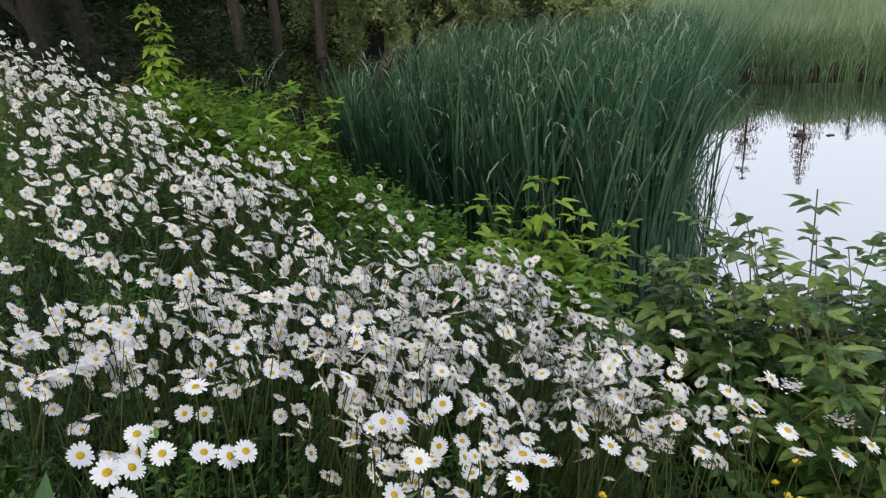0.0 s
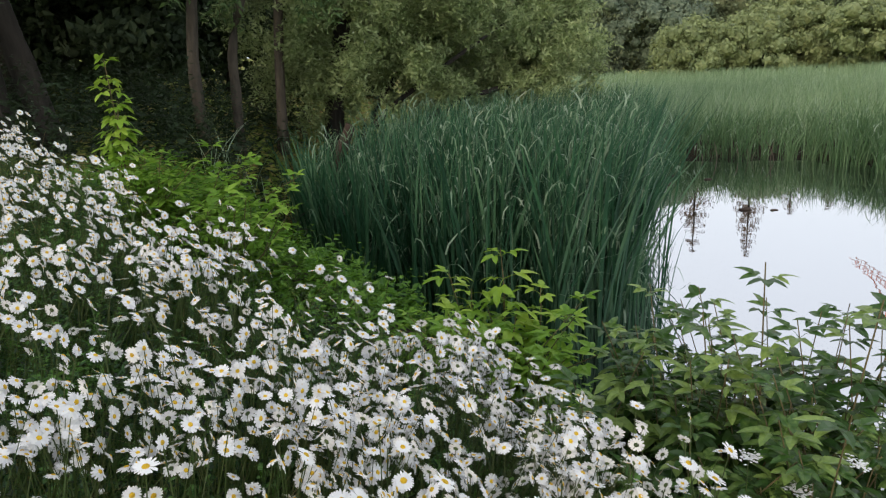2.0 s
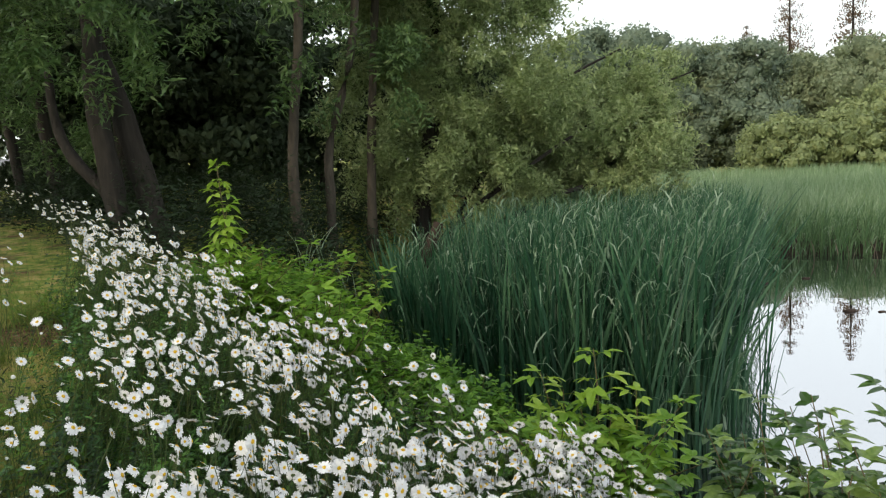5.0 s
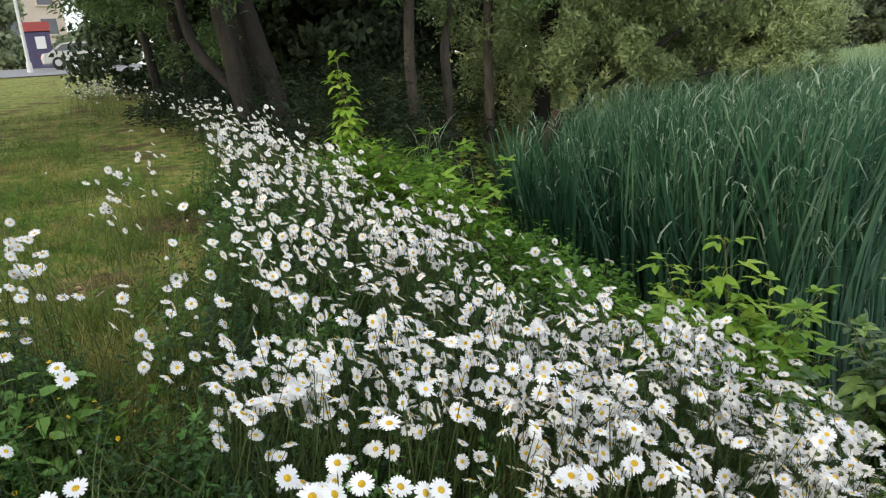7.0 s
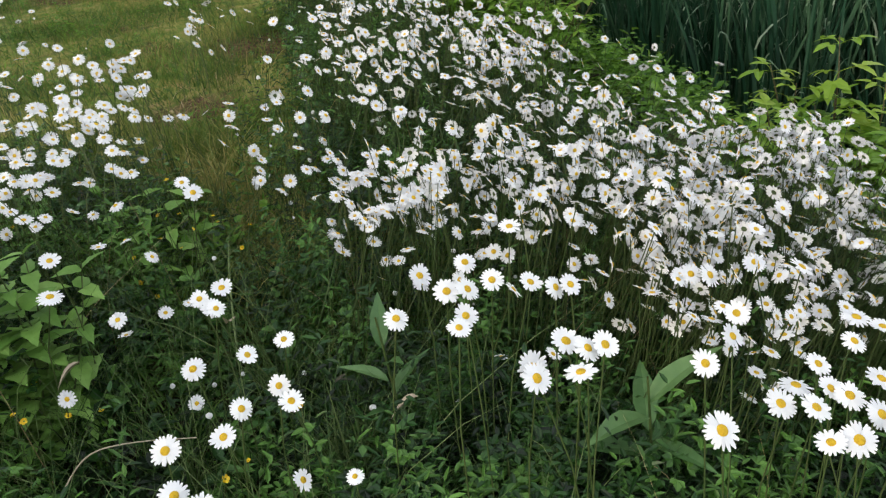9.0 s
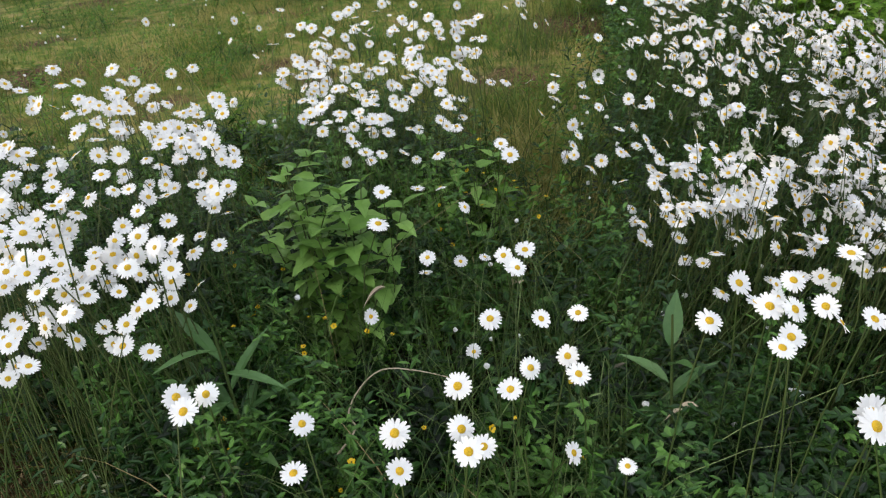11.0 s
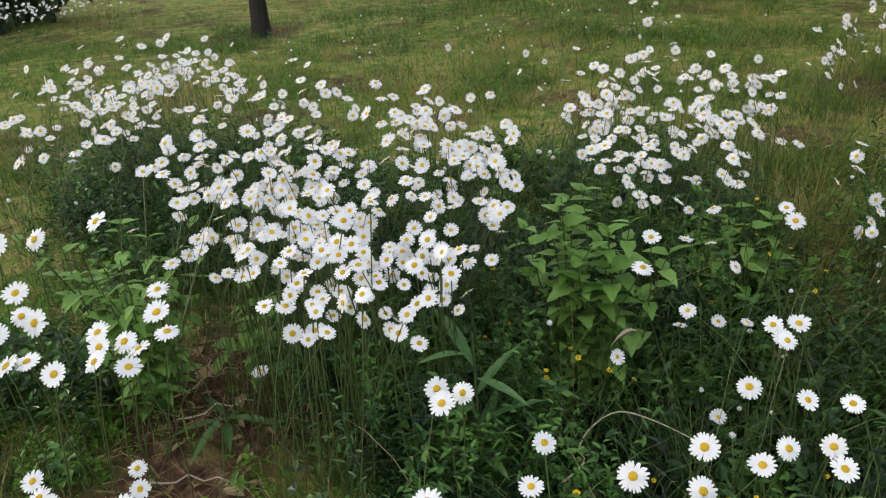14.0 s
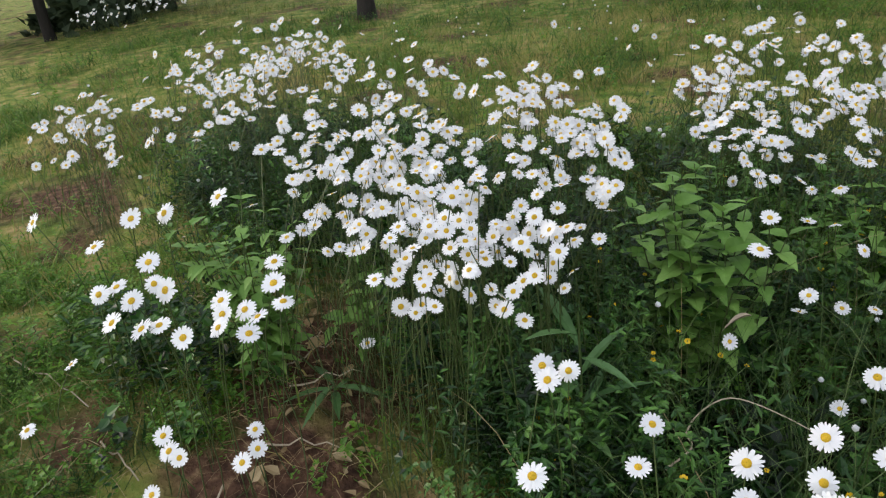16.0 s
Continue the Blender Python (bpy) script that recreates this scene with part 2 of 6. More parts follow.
def leaf(length, width, n=4, fold=0.18, droop=0.2, peak=0.4, jag=0.0):
    """A pointed blade along +y, folded along its midrib and drooping, with z up."""
    s = np.linspace(0, 1, n + 1)
    w = width / 2 * (np.sin(np.pi * s ** (np.log(0.5) / np.log(peak)))).clip(0.02, 1)
    w = w * (1 + jag * np.where(np.arange(n + 1) % 2, 1, -1))
    y, z = length * s, -droop * length * s**2
    mid = np.stack([0 * s, y, z], -1)
    lft = np.stack([-w, y - 0.12 * w, z + fold * w * 2], -1)
    rgt = np.stack([w, y - 0.12 * w, z + fold * w * 2], -1)
    v = np.stack([lft, mid, rgt], 1).reshape(-1, 3)
    f = []
    for i in range(n):
        a = 3 * i
        f += [(a, a + 1, a + 4, a + 3), (a + 1, a + 2, a + 5, a + 4)]
    return v, np.array(f)


def rot(v, rx=0, ry=0, rz=0):
    return np.asarray(v) @ np.array(Euler([radians(a) for a in (rx, ry, rz)]).to_matrix()).T


def matrix(turn, place, scale=1.0):
    m = Matrix(np.asarray(turn).tolist()).to_4x4()
    return Matrix.Translation(place) @ m @ Matrix.Diagonal((scale, scale, scale, 1))


# ---- ground: a bank that falls from a lawn to a pond ----
WATER = -0.3
POND = [(1.45, 1.9), (1.0, 3.4), (-0.5, 4.9), (-1.2, 6.4), (-0.6, 9), (1.6, 12.2), (3.2, 13.4), (5.1, 13.2), (6.8, 12.2),
        (6.9, 9.6), (9, 8.9), (14, 9), (16, 3), (12, -4), (6, -3.5), (3.6, -1), (2.2, 0.9)]


def apart_from(x, y, poly):
    """The distance to a polygon's edge, negative inside."""
    x, y = np.asarray(x, float), np.asarray(y, float)
    d, ins = np.full(x.shape, 1e9), np.zeros(x.shape, bool)
    for (ax, ay), (bx, by) in zip(poly, poly[1:] + poly[:1]):
        ex, ey, wx, wy = bx - ax, by - ay, x - ax, y - ay
        k = np.clip((wx * ex + wy * ey) / (ex * ex + ey * ey), 0, 1)
        d = np.minimum(d, np.hypot(wx - ex * k, wy - ey * k))
        ins ^= ((ay > y) != (by > y)) & (x < ex * (y - ay) / (by - ay + 1e-12) + ax)
    return np.where(ins, -d, d)


def land(x, y):
    u = -x
    rise = 0.055 * np.clip(u, -99, 60) + 0.225 * (u - 0.5 * (np.sqrt((u - 1.9) ** 2 + 0.3) + (u - 1.9)))
    z = 0.13 + rise + 0.04 * np.clip(y, -6, 40)
    return 0.5 * (z - 0.12 + np.sqrt((z + 0.12) ** 2 + 0.02))


def lumps(x, y):
    return 0.02 * np.sin(2.1 * x + 0.7) * np.sin(1.7 * y + 0.3) + 0.012 * np.sin(5.3 * x + 1.1 * y) * np.sin(4.7 * y - 2.0 * x)


def height(x, y):
    k = np.clip((apart_from(x, y, POND) + 0.7) / 1.7, 0, 1)
    k = k * k * (3 - 2 * k)
    return -0.9 * (1 - k) + land(x, y) * k + lumps(x, y) * k


def on_ground(x, y, lift=0.0):
    return np.stack([x, y, height(x, y) + lift], -1)


MEADOW = [(-1.1, 0.15), (-1.6, 0.12), (-2.1, 0.0), (-2.9, -0.45), (-3.7, -0.2), (-3.2, 0.5), (-2.5, 0.6), (-2.4, 1.7), (-1.6, 1.6), (-1.2, 1.4), (-1.4, 2.1), (-2.3, 3.6), (-2.7, 4.2), (-2.0, 4.2), (-1.2, 3.2),
          (-0.3, 2.8), (0.5, 2.4), (1.0, 2.0), (1.2, 1.4), (0.9, 0.9), (0.3, 0.55), (-0.5, 0.35)]


UNDER = [(-2.3, 4.3), (-1.4, 3.2), (-0.7, 2.85), (0.0, 2.55), (0.5, 2.3), (1.0, 2.1), (1.25, 2.6), (1.0, 3.2), (0.4, 3.6), (-0.5, 4.6), (-1.2, 5.2), (-1.9, 5.3)]


FAR_REEDS = [(2.6, 9.6), (3.3, 10.6), (3.55, 13.2), (5.1, 13.1), (6.75, 12.15), (6.85, 9.6), (9, 8.9), (14, 9.0), (22, 22), (21, 33), (4, 33), (1.0, 30), (1.0, 16), (1.0, 10.5)]


def ground_material():
    m, n, l = tree_of("meadow_ground")
    bsdf = n["Principled BSDF"]
    co = n.new("ShaderNodeTexCoord").outputs["Object"]

    def noise_at(scale, detail):
        t = n.new("ShaderNodeTexNoise")
        t.inputs["Scale"].default_value, t.inputs["Detail"].default_value = scale, detail
        l.new(co, t.inputs["Vector"])
        return t.outputs["Fac"]

    def blend(fac, a, b):
        x = n.new("ShaderNodeMix")
        x.data_type = "RGBA"
        l.new(fac, x.inputs["Factor"])
        l.new(a, x.inputs["A"])
        l.new(b, x.inputs["B"])
        return x.outputs["Result"]

    grass = ramp_of(n, [(0.32, (0.05, 0.085, 0.016)), (0.46, (0.15, 0.21, 0.04)), (0.57, (0.25, 0.24, 0.065)), (0.7, (0.4, 0.29, 0.13))])
    l.new(noise_at(10, 12), grass.inputs["Fac"])
    soil = ramp_of(n, [(0.3, (0.035, 0.018, 0.012)), (0.55, (0.115, 0.062, 0.038)), (0.75, (0.29, 0.19, 0.11))])
    l.new(noise_at(30, 12), soil.inputs["Fac"])
    where = ramp_of(n, [(0.52, (0, 0, 0)), (0.68, (1, 1, 1))])
    l.new(noise_at(2.3, 9), where.inputs["Fac"])
    mixed = blend(where.outputs["Color"], grass.outputs["Color"], soil.outputs["Color"])
    for (cx, cy, rad) in ((-1.75, -0.04, 0.3), (-1.45, -0.24, 0.3), (-2.15, 2.45, 0.25), (-1.9, 1.75, 0.15), (-3.3, -0.9, 0.3), (-2.15, -0.82, 0.16), (-1.65, -0.66, 0.15), (-2.55, 3.4, 0.35), (-4.2, -0.65, 0.5), (-4.5, 1.2, 0.3), (-7.4, 1.2, 0.5)):
        sub = n.new("ShaderNodeVectorMath")
        sub.operation = "DISTANCE"
        sub.inputs[1].default_value = (cx, cy, float(height(cx, cy)))
        l.new(co, sub.inputs[0])
        wob = n.new("ShaderNodeMath")
        wob.operation = "MULTIPLY_ADD"
        wob.inputs[1].default_value = 0.5
        l.new(noise_at(6, 5), wob.inputs[0])
        l.new(sub.outputs["Value"], wob.inputs[2])
        mr = n.new("ShaderNodeMapRange")
        mr.inputs["From Min"].default_value, mr.inputs["From Max"].default_value = rad + 0.1, rad + 0.3
        mr.inputs["To Min"].default_value, mr.inputs["To Max"].default_value = 1, 0
        l.new(wob.outputs[0], mr.inputs["Value"])
        mixed = blend(mr.outputs["Result"], mixed, soil.outputs["Color"])
    # brown-black plant litter, its colour also holding the shade under the plants
    shaded_litter = ramp_of(n, [(0.35, (0.018, 0.015, 0.01)), (0.65, (0.052, 0.041, 0.027))])
    l.new(noise_at(40, 8), shaded_litter.inputs["Fac"])
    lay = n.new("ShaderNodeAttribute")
    lay.attribute_name = "shaded_litter"
    mixed = blend(lay.outputs["Fac"], mixed, shaded_litter.outputs["Color"])
    l.new(mixed, bsdf.inputs["Base Color"])
    bsdf.inputs["Roughness"].default_value = 0.95
    bsdf.inputs["Specular IOR Level"].default_value = 0.15
    bp = n.new("ShaderNodeBump")
    bp.inputs["Strength"].default_value, bp.inputs["Distance"].default_value = 0.8, 0.03
    l.new(noise_at(60, 6), bp.inputs["Height"])
    l.new(bp.outputs[0], bsdf.inputs["Normal"])
    return m


def make_ground():
    s = np.linspace(-1, 1, 241)
    g = 7.0 * s + 3.0 * np.sign(s) * np.abs(s) ** 3 + 1500 * np.sign(s) * np.abs(s) ** 17
    gx, gy = np.meshgrid(g - 0.3, g + 2.5, indexing="ij")
    v = np.stack([gx, gy, height(gx, gy)], -1).reshape(-1, 3)
    n = len(s)
    i, j = np.meshgrid(np.arange(n - 1), np.arange(n - 1), indexing="ij")
    a = (i * n + j).ravel()
    f = np.stack([a, a + n, a + n + 1, a + 1], -1)
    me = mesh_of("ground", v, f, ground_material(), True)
    lit = me.attributes.new("shaded_litter", "FLOAT", "POINT")
    # mask of the planted areas, where litter and painted shade darken the ground
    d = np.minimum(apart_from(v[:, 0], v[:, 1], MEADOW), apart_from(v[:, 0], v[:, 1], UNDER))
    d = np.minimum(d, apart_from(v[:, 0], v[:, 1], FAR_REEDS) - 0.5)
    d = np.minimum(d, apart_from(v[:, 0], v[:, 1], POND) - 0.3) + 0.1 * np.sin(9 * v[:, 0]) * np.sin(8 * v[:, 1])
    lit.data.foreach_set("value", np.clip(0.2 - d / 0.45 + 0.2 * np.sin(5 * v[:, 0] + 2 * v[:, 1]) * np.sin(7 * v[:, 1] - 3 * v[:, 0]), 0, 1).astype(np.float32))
    thing("ground", "grassy bank falling from lawn to pond with bare soil patches", "ground", kind="structure", data=me)


def make_water():
    m, n, l = tree_of("pond_water")
    b = n["Principled BSDF"]
    b.inputs["Base Color"].default_value = (0.012, 0.014, 0.012, 1)
    b.inputs["Roughness"].default_value, b.inputs["IOR"].default_value = 0.02, 1.33
    b.inputs["Specular IOR Level"].default_value = 0.5
    co = n.new("ShaderNodeTexCoord")
    t = n.new("ShaderNodeTexNoise")
    t.inputs["Scale"].default_value, t.inputs["Detail"].default_value = 1.2, 3
    l.new(co.outputs["Object"], t.inputs["Vector"])
    bp = n.new("ShaderNodeBump")
    bp.inputs["Strength"].default_value, bp.inputs["Distance"].default_value = 0.08, 0.02
    l.new(t.outputs["Fac"], bp.inputs["Height"])
    l.new(bp.outputs[0], b.inputs["Normal"])
    gl = n.new("ShaderNodeBsdfGlossy")
    gl.inputs["Roughness"].default_value = 0.015
    gl.inputs["Color"].default_value = (0.95, 0.95, 1.0, 1)
    l.new(bp.outputs[0], gl.inputs["Normal"])
    ms = n.new("ShaderNodeMixShader")
    ms.inputs["Fac"].default_value = 0.6
    l.new(b.outputs[0], ms.inputs[1])
    l.new(gl.outputs[0], ms.inputs[2])
    l.new(ms.outputs[0], n["Material Output"].inputs["Surface"])
    x, y = np.meshgrid([-3.0, 3, 9, 18], [-6.0, 0, 7, 15], indexing="ij")
    v = np.stack([x, y, 0 * x + WATER], -1).reshape(-1, 3)
    f = [(i * 4 + j, i * 4 + j + 4, i * 4 + j + 5, i * 4 + j + 1) for i in range(3) for j in range(3)]
    thing("water", "still dark pond water mirroring the pale evening sky", "pond", kind="structure", data=mesh_of("water", v, f, m))


make_ground()
make_water()


def inside(n, poly):
    """About n random places inside a polygon."""
    p = np.array(poly)
    lo, hi = p.min(0), p.max(0)
    xy = R.uniform(lo, hi, (n * 4, 2))
    xy = xy[apart_from(xy[:, 0], xy[:, 1], poly) < 0]
    return xy[:n]


# ---- reeds ----
def reed_bed(name, label, xy, tall, wide, mat, k, spread, tips=0):
    per = 5
    x, y = np.repeat(xy, per, 0).T + R.normal(0, 0.025, (2, len(xy) * per))
    z = np.maximum(height(x, y), WATER - 0.05)
    n = len(x)
    h = np.minimum(tall(x, y), 1.34 - z) * R.uniform(0.62, 1.08, n)
    lean = R.normal(0, spread, (n, 2)) + [0.05, -0.03]
    droop = np.where(R.random(n) < 0.12, R.uniform(0.05, 0.16, n), R.uniform(0, 0.03, n))
    v, f = blades(np.stack([x, y, z], -1), h, R.uniform(*wide, n), lean, k, droop)
    if not tips:
        return thing(name, label, "reeds", kind="stuff", data=mesh_of(name, v, f, mat))
    # older leaves broken over near the top, their pale backs showing
    s = R.integers(0, n, tips)
    a = np.stack([x[s] + lean[s, 0] * h[s] * 0.5, y[s] + lean[s, 1] * h[s] * 0.5, z[s] + h[s] * R.uniform(0.25, 0.97, tips)], -1)
    v2, f2 = blades(a, R.uniform(0.06, 0.19, tips), R.uniform(0.009, 0.018, tips), R.normal(0, 0.6, (tips, 2)) + [0.5, -0.2], 3, np.where(R.random(tips) < 0.45, R.uniform(0.9, 1.9, tips), R.uniform(0, 0.5, tips)))
    return thing(name, label, "reeds", kind="stuff", data=mesh_multi(name, [(v, f, mat), (v2, f2, REED_TIP)]))


NEAR_REEDS = [(1.24, 4.2), (0.85, 4.05), (0.2, 4.35), (-0.45, 4.85), (-0.85, 5.3), (-1.15, 5.9), (-1.0, 6.6), (-0.3, 7.5), (1.0, 9.2), (3.0, 10.6), (2.3, 7.6)]
reed_bed("reed_bed", "dense tall green reeds standing in the shallow pond edge", inside(2300, NEAR_REEDS),
         lambda x, y: 1.56 - 0.5 * np.clip(-0.35 - x, 0, 1.3), (0.015, 0.029), REED, 5, 0.15, 13500)
n = 34
stray = np.array([(-1.45, 5.5)]) + R.normal(0, 0.16, (n, 2))
v, f = blades(on_ground(stray[:, 0], stray[:, 1], -0.02), R.uniform(0.3, 0.7, n), R.uniform(0.005, 0.011, n), R.normal(0, 0.3, (n, 2)), 5, R.uniform(0, 0.25, n))
thing("stray_reeds", "few pale dry reed stalks at the edge of the grove", "reeds", kind="stuff", data=mesh_of("stray_reeds", v, f, REED_TIP))
xy = inside(13500, FAR_REEDS)
shore = apart_from(xy[:, 0], xy[:, 1], POND) < 1.3
edge_xy, back_xy = xy[shore], xy[~shore][:7000]
edge_xy = np.concatenate([edge_xy, edge_xy + R.normal(0, 0.15, edge_xy.shape)])
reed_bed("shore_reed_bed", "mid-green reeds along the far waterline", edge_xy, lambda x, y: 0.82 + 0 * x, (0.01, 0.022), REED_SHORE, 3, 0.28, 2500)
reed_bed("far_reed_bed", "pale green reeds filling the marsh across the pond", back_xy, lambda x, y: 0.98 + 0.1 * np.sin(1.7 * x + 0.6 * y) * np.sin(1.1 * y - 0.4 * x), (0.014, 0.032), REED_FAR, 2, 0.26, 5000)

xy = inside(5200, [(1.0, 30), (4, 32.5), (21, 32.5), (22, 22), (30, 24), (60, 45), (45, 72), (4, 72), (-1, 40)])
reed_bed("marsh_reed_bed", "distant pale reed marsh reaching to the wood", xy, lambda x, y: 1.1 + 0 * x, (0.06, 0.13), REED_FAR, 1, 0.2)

# ---- trees ----
def twig_base(nleaf, length, lw, ll):
    """A hanging twig with narrow leaves."""
    out = []
    for i in range(nleaf):
        a, s = R.uniform(0, 360), (i + 0.5) / nleaf
        v = np.array([(0, 0, 0), (lw / 2, ll * 0.45, 0.006), (0, ll, -0.2 * ll), (-lw / 2, ll * 0.45, 0.006)])
        v = rot(v, R.uniform(-50, 30), R.uniform(-40, 40), a) + [0, 0, -length * s]
        out.append((v, np.array([[0, 1, 2, 3]])))
    return joined(*out)


TWIGS = [twig_base(9, 0.32, 0.024, 0.1) for _ in range(3)]
LEAFY = [twig_base(12, 0.26, 0.024, 0.075) for _ in range(3)]


def crown(blobs, count, bases, size, hang=0.6):
    """Twigs gathered in clumps over the shells of several lobes, with gaps between."""
    pairs = []
    tot = sum(b[3] * b[4] * b[5] for b in blobs)
    for bx, by, bz, rx, ry, rz in blobs:
        n = max(30, int(count * rx * ry * rz / tot))
        clumps = max(6, n // 34)
        d = unit(R.normal(0, 1, (clumps, 3)))
        c = d * R.uniform(0.5, 1.02, (clumps, 1)) * [rx, ry, rz]
        which = R.integers(0, clumps, n)
        p = c[which] + R.normal(0, 0.1, (n, 3)) * [rx, ry, rz]
        out = unit(p + 1e-6)
        axis = -(out * (1 - hang) + np.array([0, 0, -1.0]) * hang) + R.normal(0, 0.25, (n, 3))
        t = frames(axis, R.uniform(0, 6.28, n))
        for k, base in enumerate(bases):
            s = np.arange(n) % len(bases) == k
            pairs.append(stamped(*base, t[s], p[s] + [bx, by, bz], size * R.uniform(0.7, 1.3, s.sum())))
    return joined(*pairs)


def limb(points, r0, r1, sides=8):
    p = np.array(points, float)
    t = np.linspace(0, len(p) - 1, (len(p) - 1) * 4 + 1)
    i = np.clip(t.astype(int), 0, len(p) - 2)
    u = (t - i)[:, None]
    a, b = p[i], p[i + 1]
    ta = np.gradient(p, axis=0)
    q = (2 * u**3 - 3 * u**2 + 1) * a + (u**3 - 2 * u**2 + u) * ta[i] + (3 * u**2 - 2 * u**3) * b + (u**3 - u**2) * ta[i + 1]
    w = np.linspace(r0, r1, len(q)) * (1 + 0.06 * np.sin(np.arange(len(q)) * 2.1))
    w[0] *= 1.35
    return tube(q, w, sides)


def tree(name, label, at, trunks, blobs, count, bases, size, leaf_mat, hang=0.6, bark=BARK):
    t = thing(name, label, "tree", at=at)
    for pts, r0, r1, tag in trunks:
        part(tag, mesh_of(tag, *limb(pts, r0, r1), bark, True), t)
    part("crown", mesh_of("crown", *crown(blobs, count, bases, size, hang), leaf_mat), t)
    return t


g0 = lambda x, y: float(height(np.array(x), np.array(y)))
# the topmost, unseen crown lobes are added to shade the grove below
Z = g0(-3.5, 6.05)
tree("willow_tree", "old twin-trunked willow with drooping grey-green foliage", (-3.5, 6.05, Z),
     [([(0, 0, -0.1), (-0.1, 0.04, 0.7), (-0.2, 0.08, 1.4), (-0.18, 0.1, 2.1), (-0.3, 0.2, 3.6)], 0.11, 0.075, "trunk"),
      ([(0.22, 0.32, -0.1), (0.02, 0.35, 0.75), (-0.14, 0.35, 1.4), (-0.3, 0.3, 2.2), (-0.2, 0.8, 3.8)], 0.125, 0.08, "trunk"),
      ([(-0.1, 0.04, 0.5), (-0.42, 0.02, 0.85), (-0.62, 0.1, 1.25), (-0.7, 0.2, 1.9)], 0.065, 0.03, "limb")],
     [(-0.6, -0.2, 3.3, 1.5, 1.2, 0.9), (0.2, -0.6, 1.85, 0.5, 0.4, 0.6), (-0.6, -0.6, 2.0, 0.6, 0.4, 0.5), (0.9, 0.3, 3.3, 1.1, 1.0, 0.8), (-0.2, 0.4, 5.0, 2.4, 2.0, 1.5), (-1.7, 0.2, 2.4, 0.9, 0.8, 0.9)],
     8500, TWIGS, 0.95, WILLOW)
Z = g0(-6.3, 8.9)
tree("willow_tree", "slender leaning willow with dark shaded foliage", (-6.3, 8.9, Z),
     [([(0.3, 0, -0.1), (0.2, 0, 0.8), (0.1, 0, 2.0), (0.0, 0.1, 4.0)], 0.1, 0.06, "trunk"),
      ([(0.9, 0.6, -0.1), (0.85, 0.6, 1.0), (0.7, 0.7, 3.0)], 0.08, 0.05, "trunk"),
      ([(-0.6, 0.5, -0.1), (-0.7, 0.5, 1.0), (-1.0, 0.5, 3.0)], 0.08, 0.05, "trunk")],
     [(0.7, -0.5, 1.25, 1.0, 0.6, 0.6), (-0.5, -0.2, 1.9, 0.8, 0.6, 0.6), (-0.8, -0.2, 2.6, 1.1, 0.8, 0.8), (0.4, 0, 2.6, 1.3, 1.1, 1.1), (0.2, 0.4, 4.6, 2.2, 2.0, 1.5), (-2.0, 0.5, 3.3, 1.2, 1.2, 1.3)],
     6200, TWIGS, 1.0, WILLOW)
Z = g0(-2.05, 6.65)
tree("alder_tree", "thin straight young tree with a bare grey trunk", (-2.05, 6.65, Z),
     [([(0, 0, -0.1), (-0.03, 0, 0.7), (0.02, 0, 1.3), (0.15, -0.06, 2.2), (0.2, 0, 4.2)], 0.06, 0.04, "trunk")],
     [(0.25, -0.25, 2.0, 0.45, 0.35, 0.5), (-0.4, -0.2, 2.2, 0.4, 0.3, 0.4), (0.3, 0.2, 3.4, 1.0, 0.9, 0.7), (0.1, 0.4, 4.7, 1.6, 1.4, 1.0)], 1900, TWIGS, 1.0, WILLOW, bark=YOUNG_BARK)
Z = g0(-1.85, 7.05)
tree("alder_tree", "thin curved young tree with a dark trunk", (-1.85, 7.05, Z),
     [([(0, 0, -0.1), (0.02, 0, 0.6), (0.05, 0, 1.1), (0.38, -0.05, 2.2), (0.5, 0, 4.2)], 0.055, 0.035, "trunk"),
      ([(0.25, 0.8, -0.1), (0.32, 0.8, 1.2), (0.5, 0.9, 3.4)], 0.06, 0.04, "trunk")],
     [(0.6, -0.2, 1.7, 0.5, 0.35, 0.5), (0.5, 0.6, 2.8, 0.9, 0.8, 0.7), (0.4, 0.6, 4.2, 1.6, 1.4, 1.0)], 2000, TWIGS, 1.0, WILLOW, bark=YOUNG_BARK)
Z = g0(-1.0, 8.4)
tree("willow_tree", "broad willow whose pale leafy boughs lean over the reeds", (-1.0, 8.4, Z),
     [([(0, 0, -0.3), (-0.1, 0, 0.9), (0.1, 0.1, 2.2), (0.2, 0.3, 4.0)], 0.14, 0.07, "trunk"),
      ([(0.0, 0, 0.2), (0.7, 0.2, 0.75), (1.6, 0.6, 1.15), (2.6, 1.2, 1.3)], 0.06, 0.02, "limb"),
      ([(0.1, 0.1, 0.6), (0.7, 0.4, 1.5), (1.6, 0.9, 2.5), (2.5, 1.4, 3.0)], 0.045, 0.012, "limb"),
      ([(0.0, 0, 0.4), (0.5, -0.1, 1.0), (1.2, 0.2, 1.5), (2.0, 0.9, 2.0)], 0.05, 0.015, "limb")],
     [(0.4, -0.2, 1.4, 0.8, 0.7, 0.6), (1.0, 0.3, 1.6, 0.7, 0.7, 0.6), (0.6, 0.3, 2.6, 1.2, 1.0, 0.9), (-0.4, 0.2, 2.2, 0.9, 0.8, 1.0), (0.2, 0.5, 4.0, 1.6, 1.4, 1.0)],
     9500, LEAFY, 1.0, WILLOW_MID)
Z = g0(-0.1, 9.6)
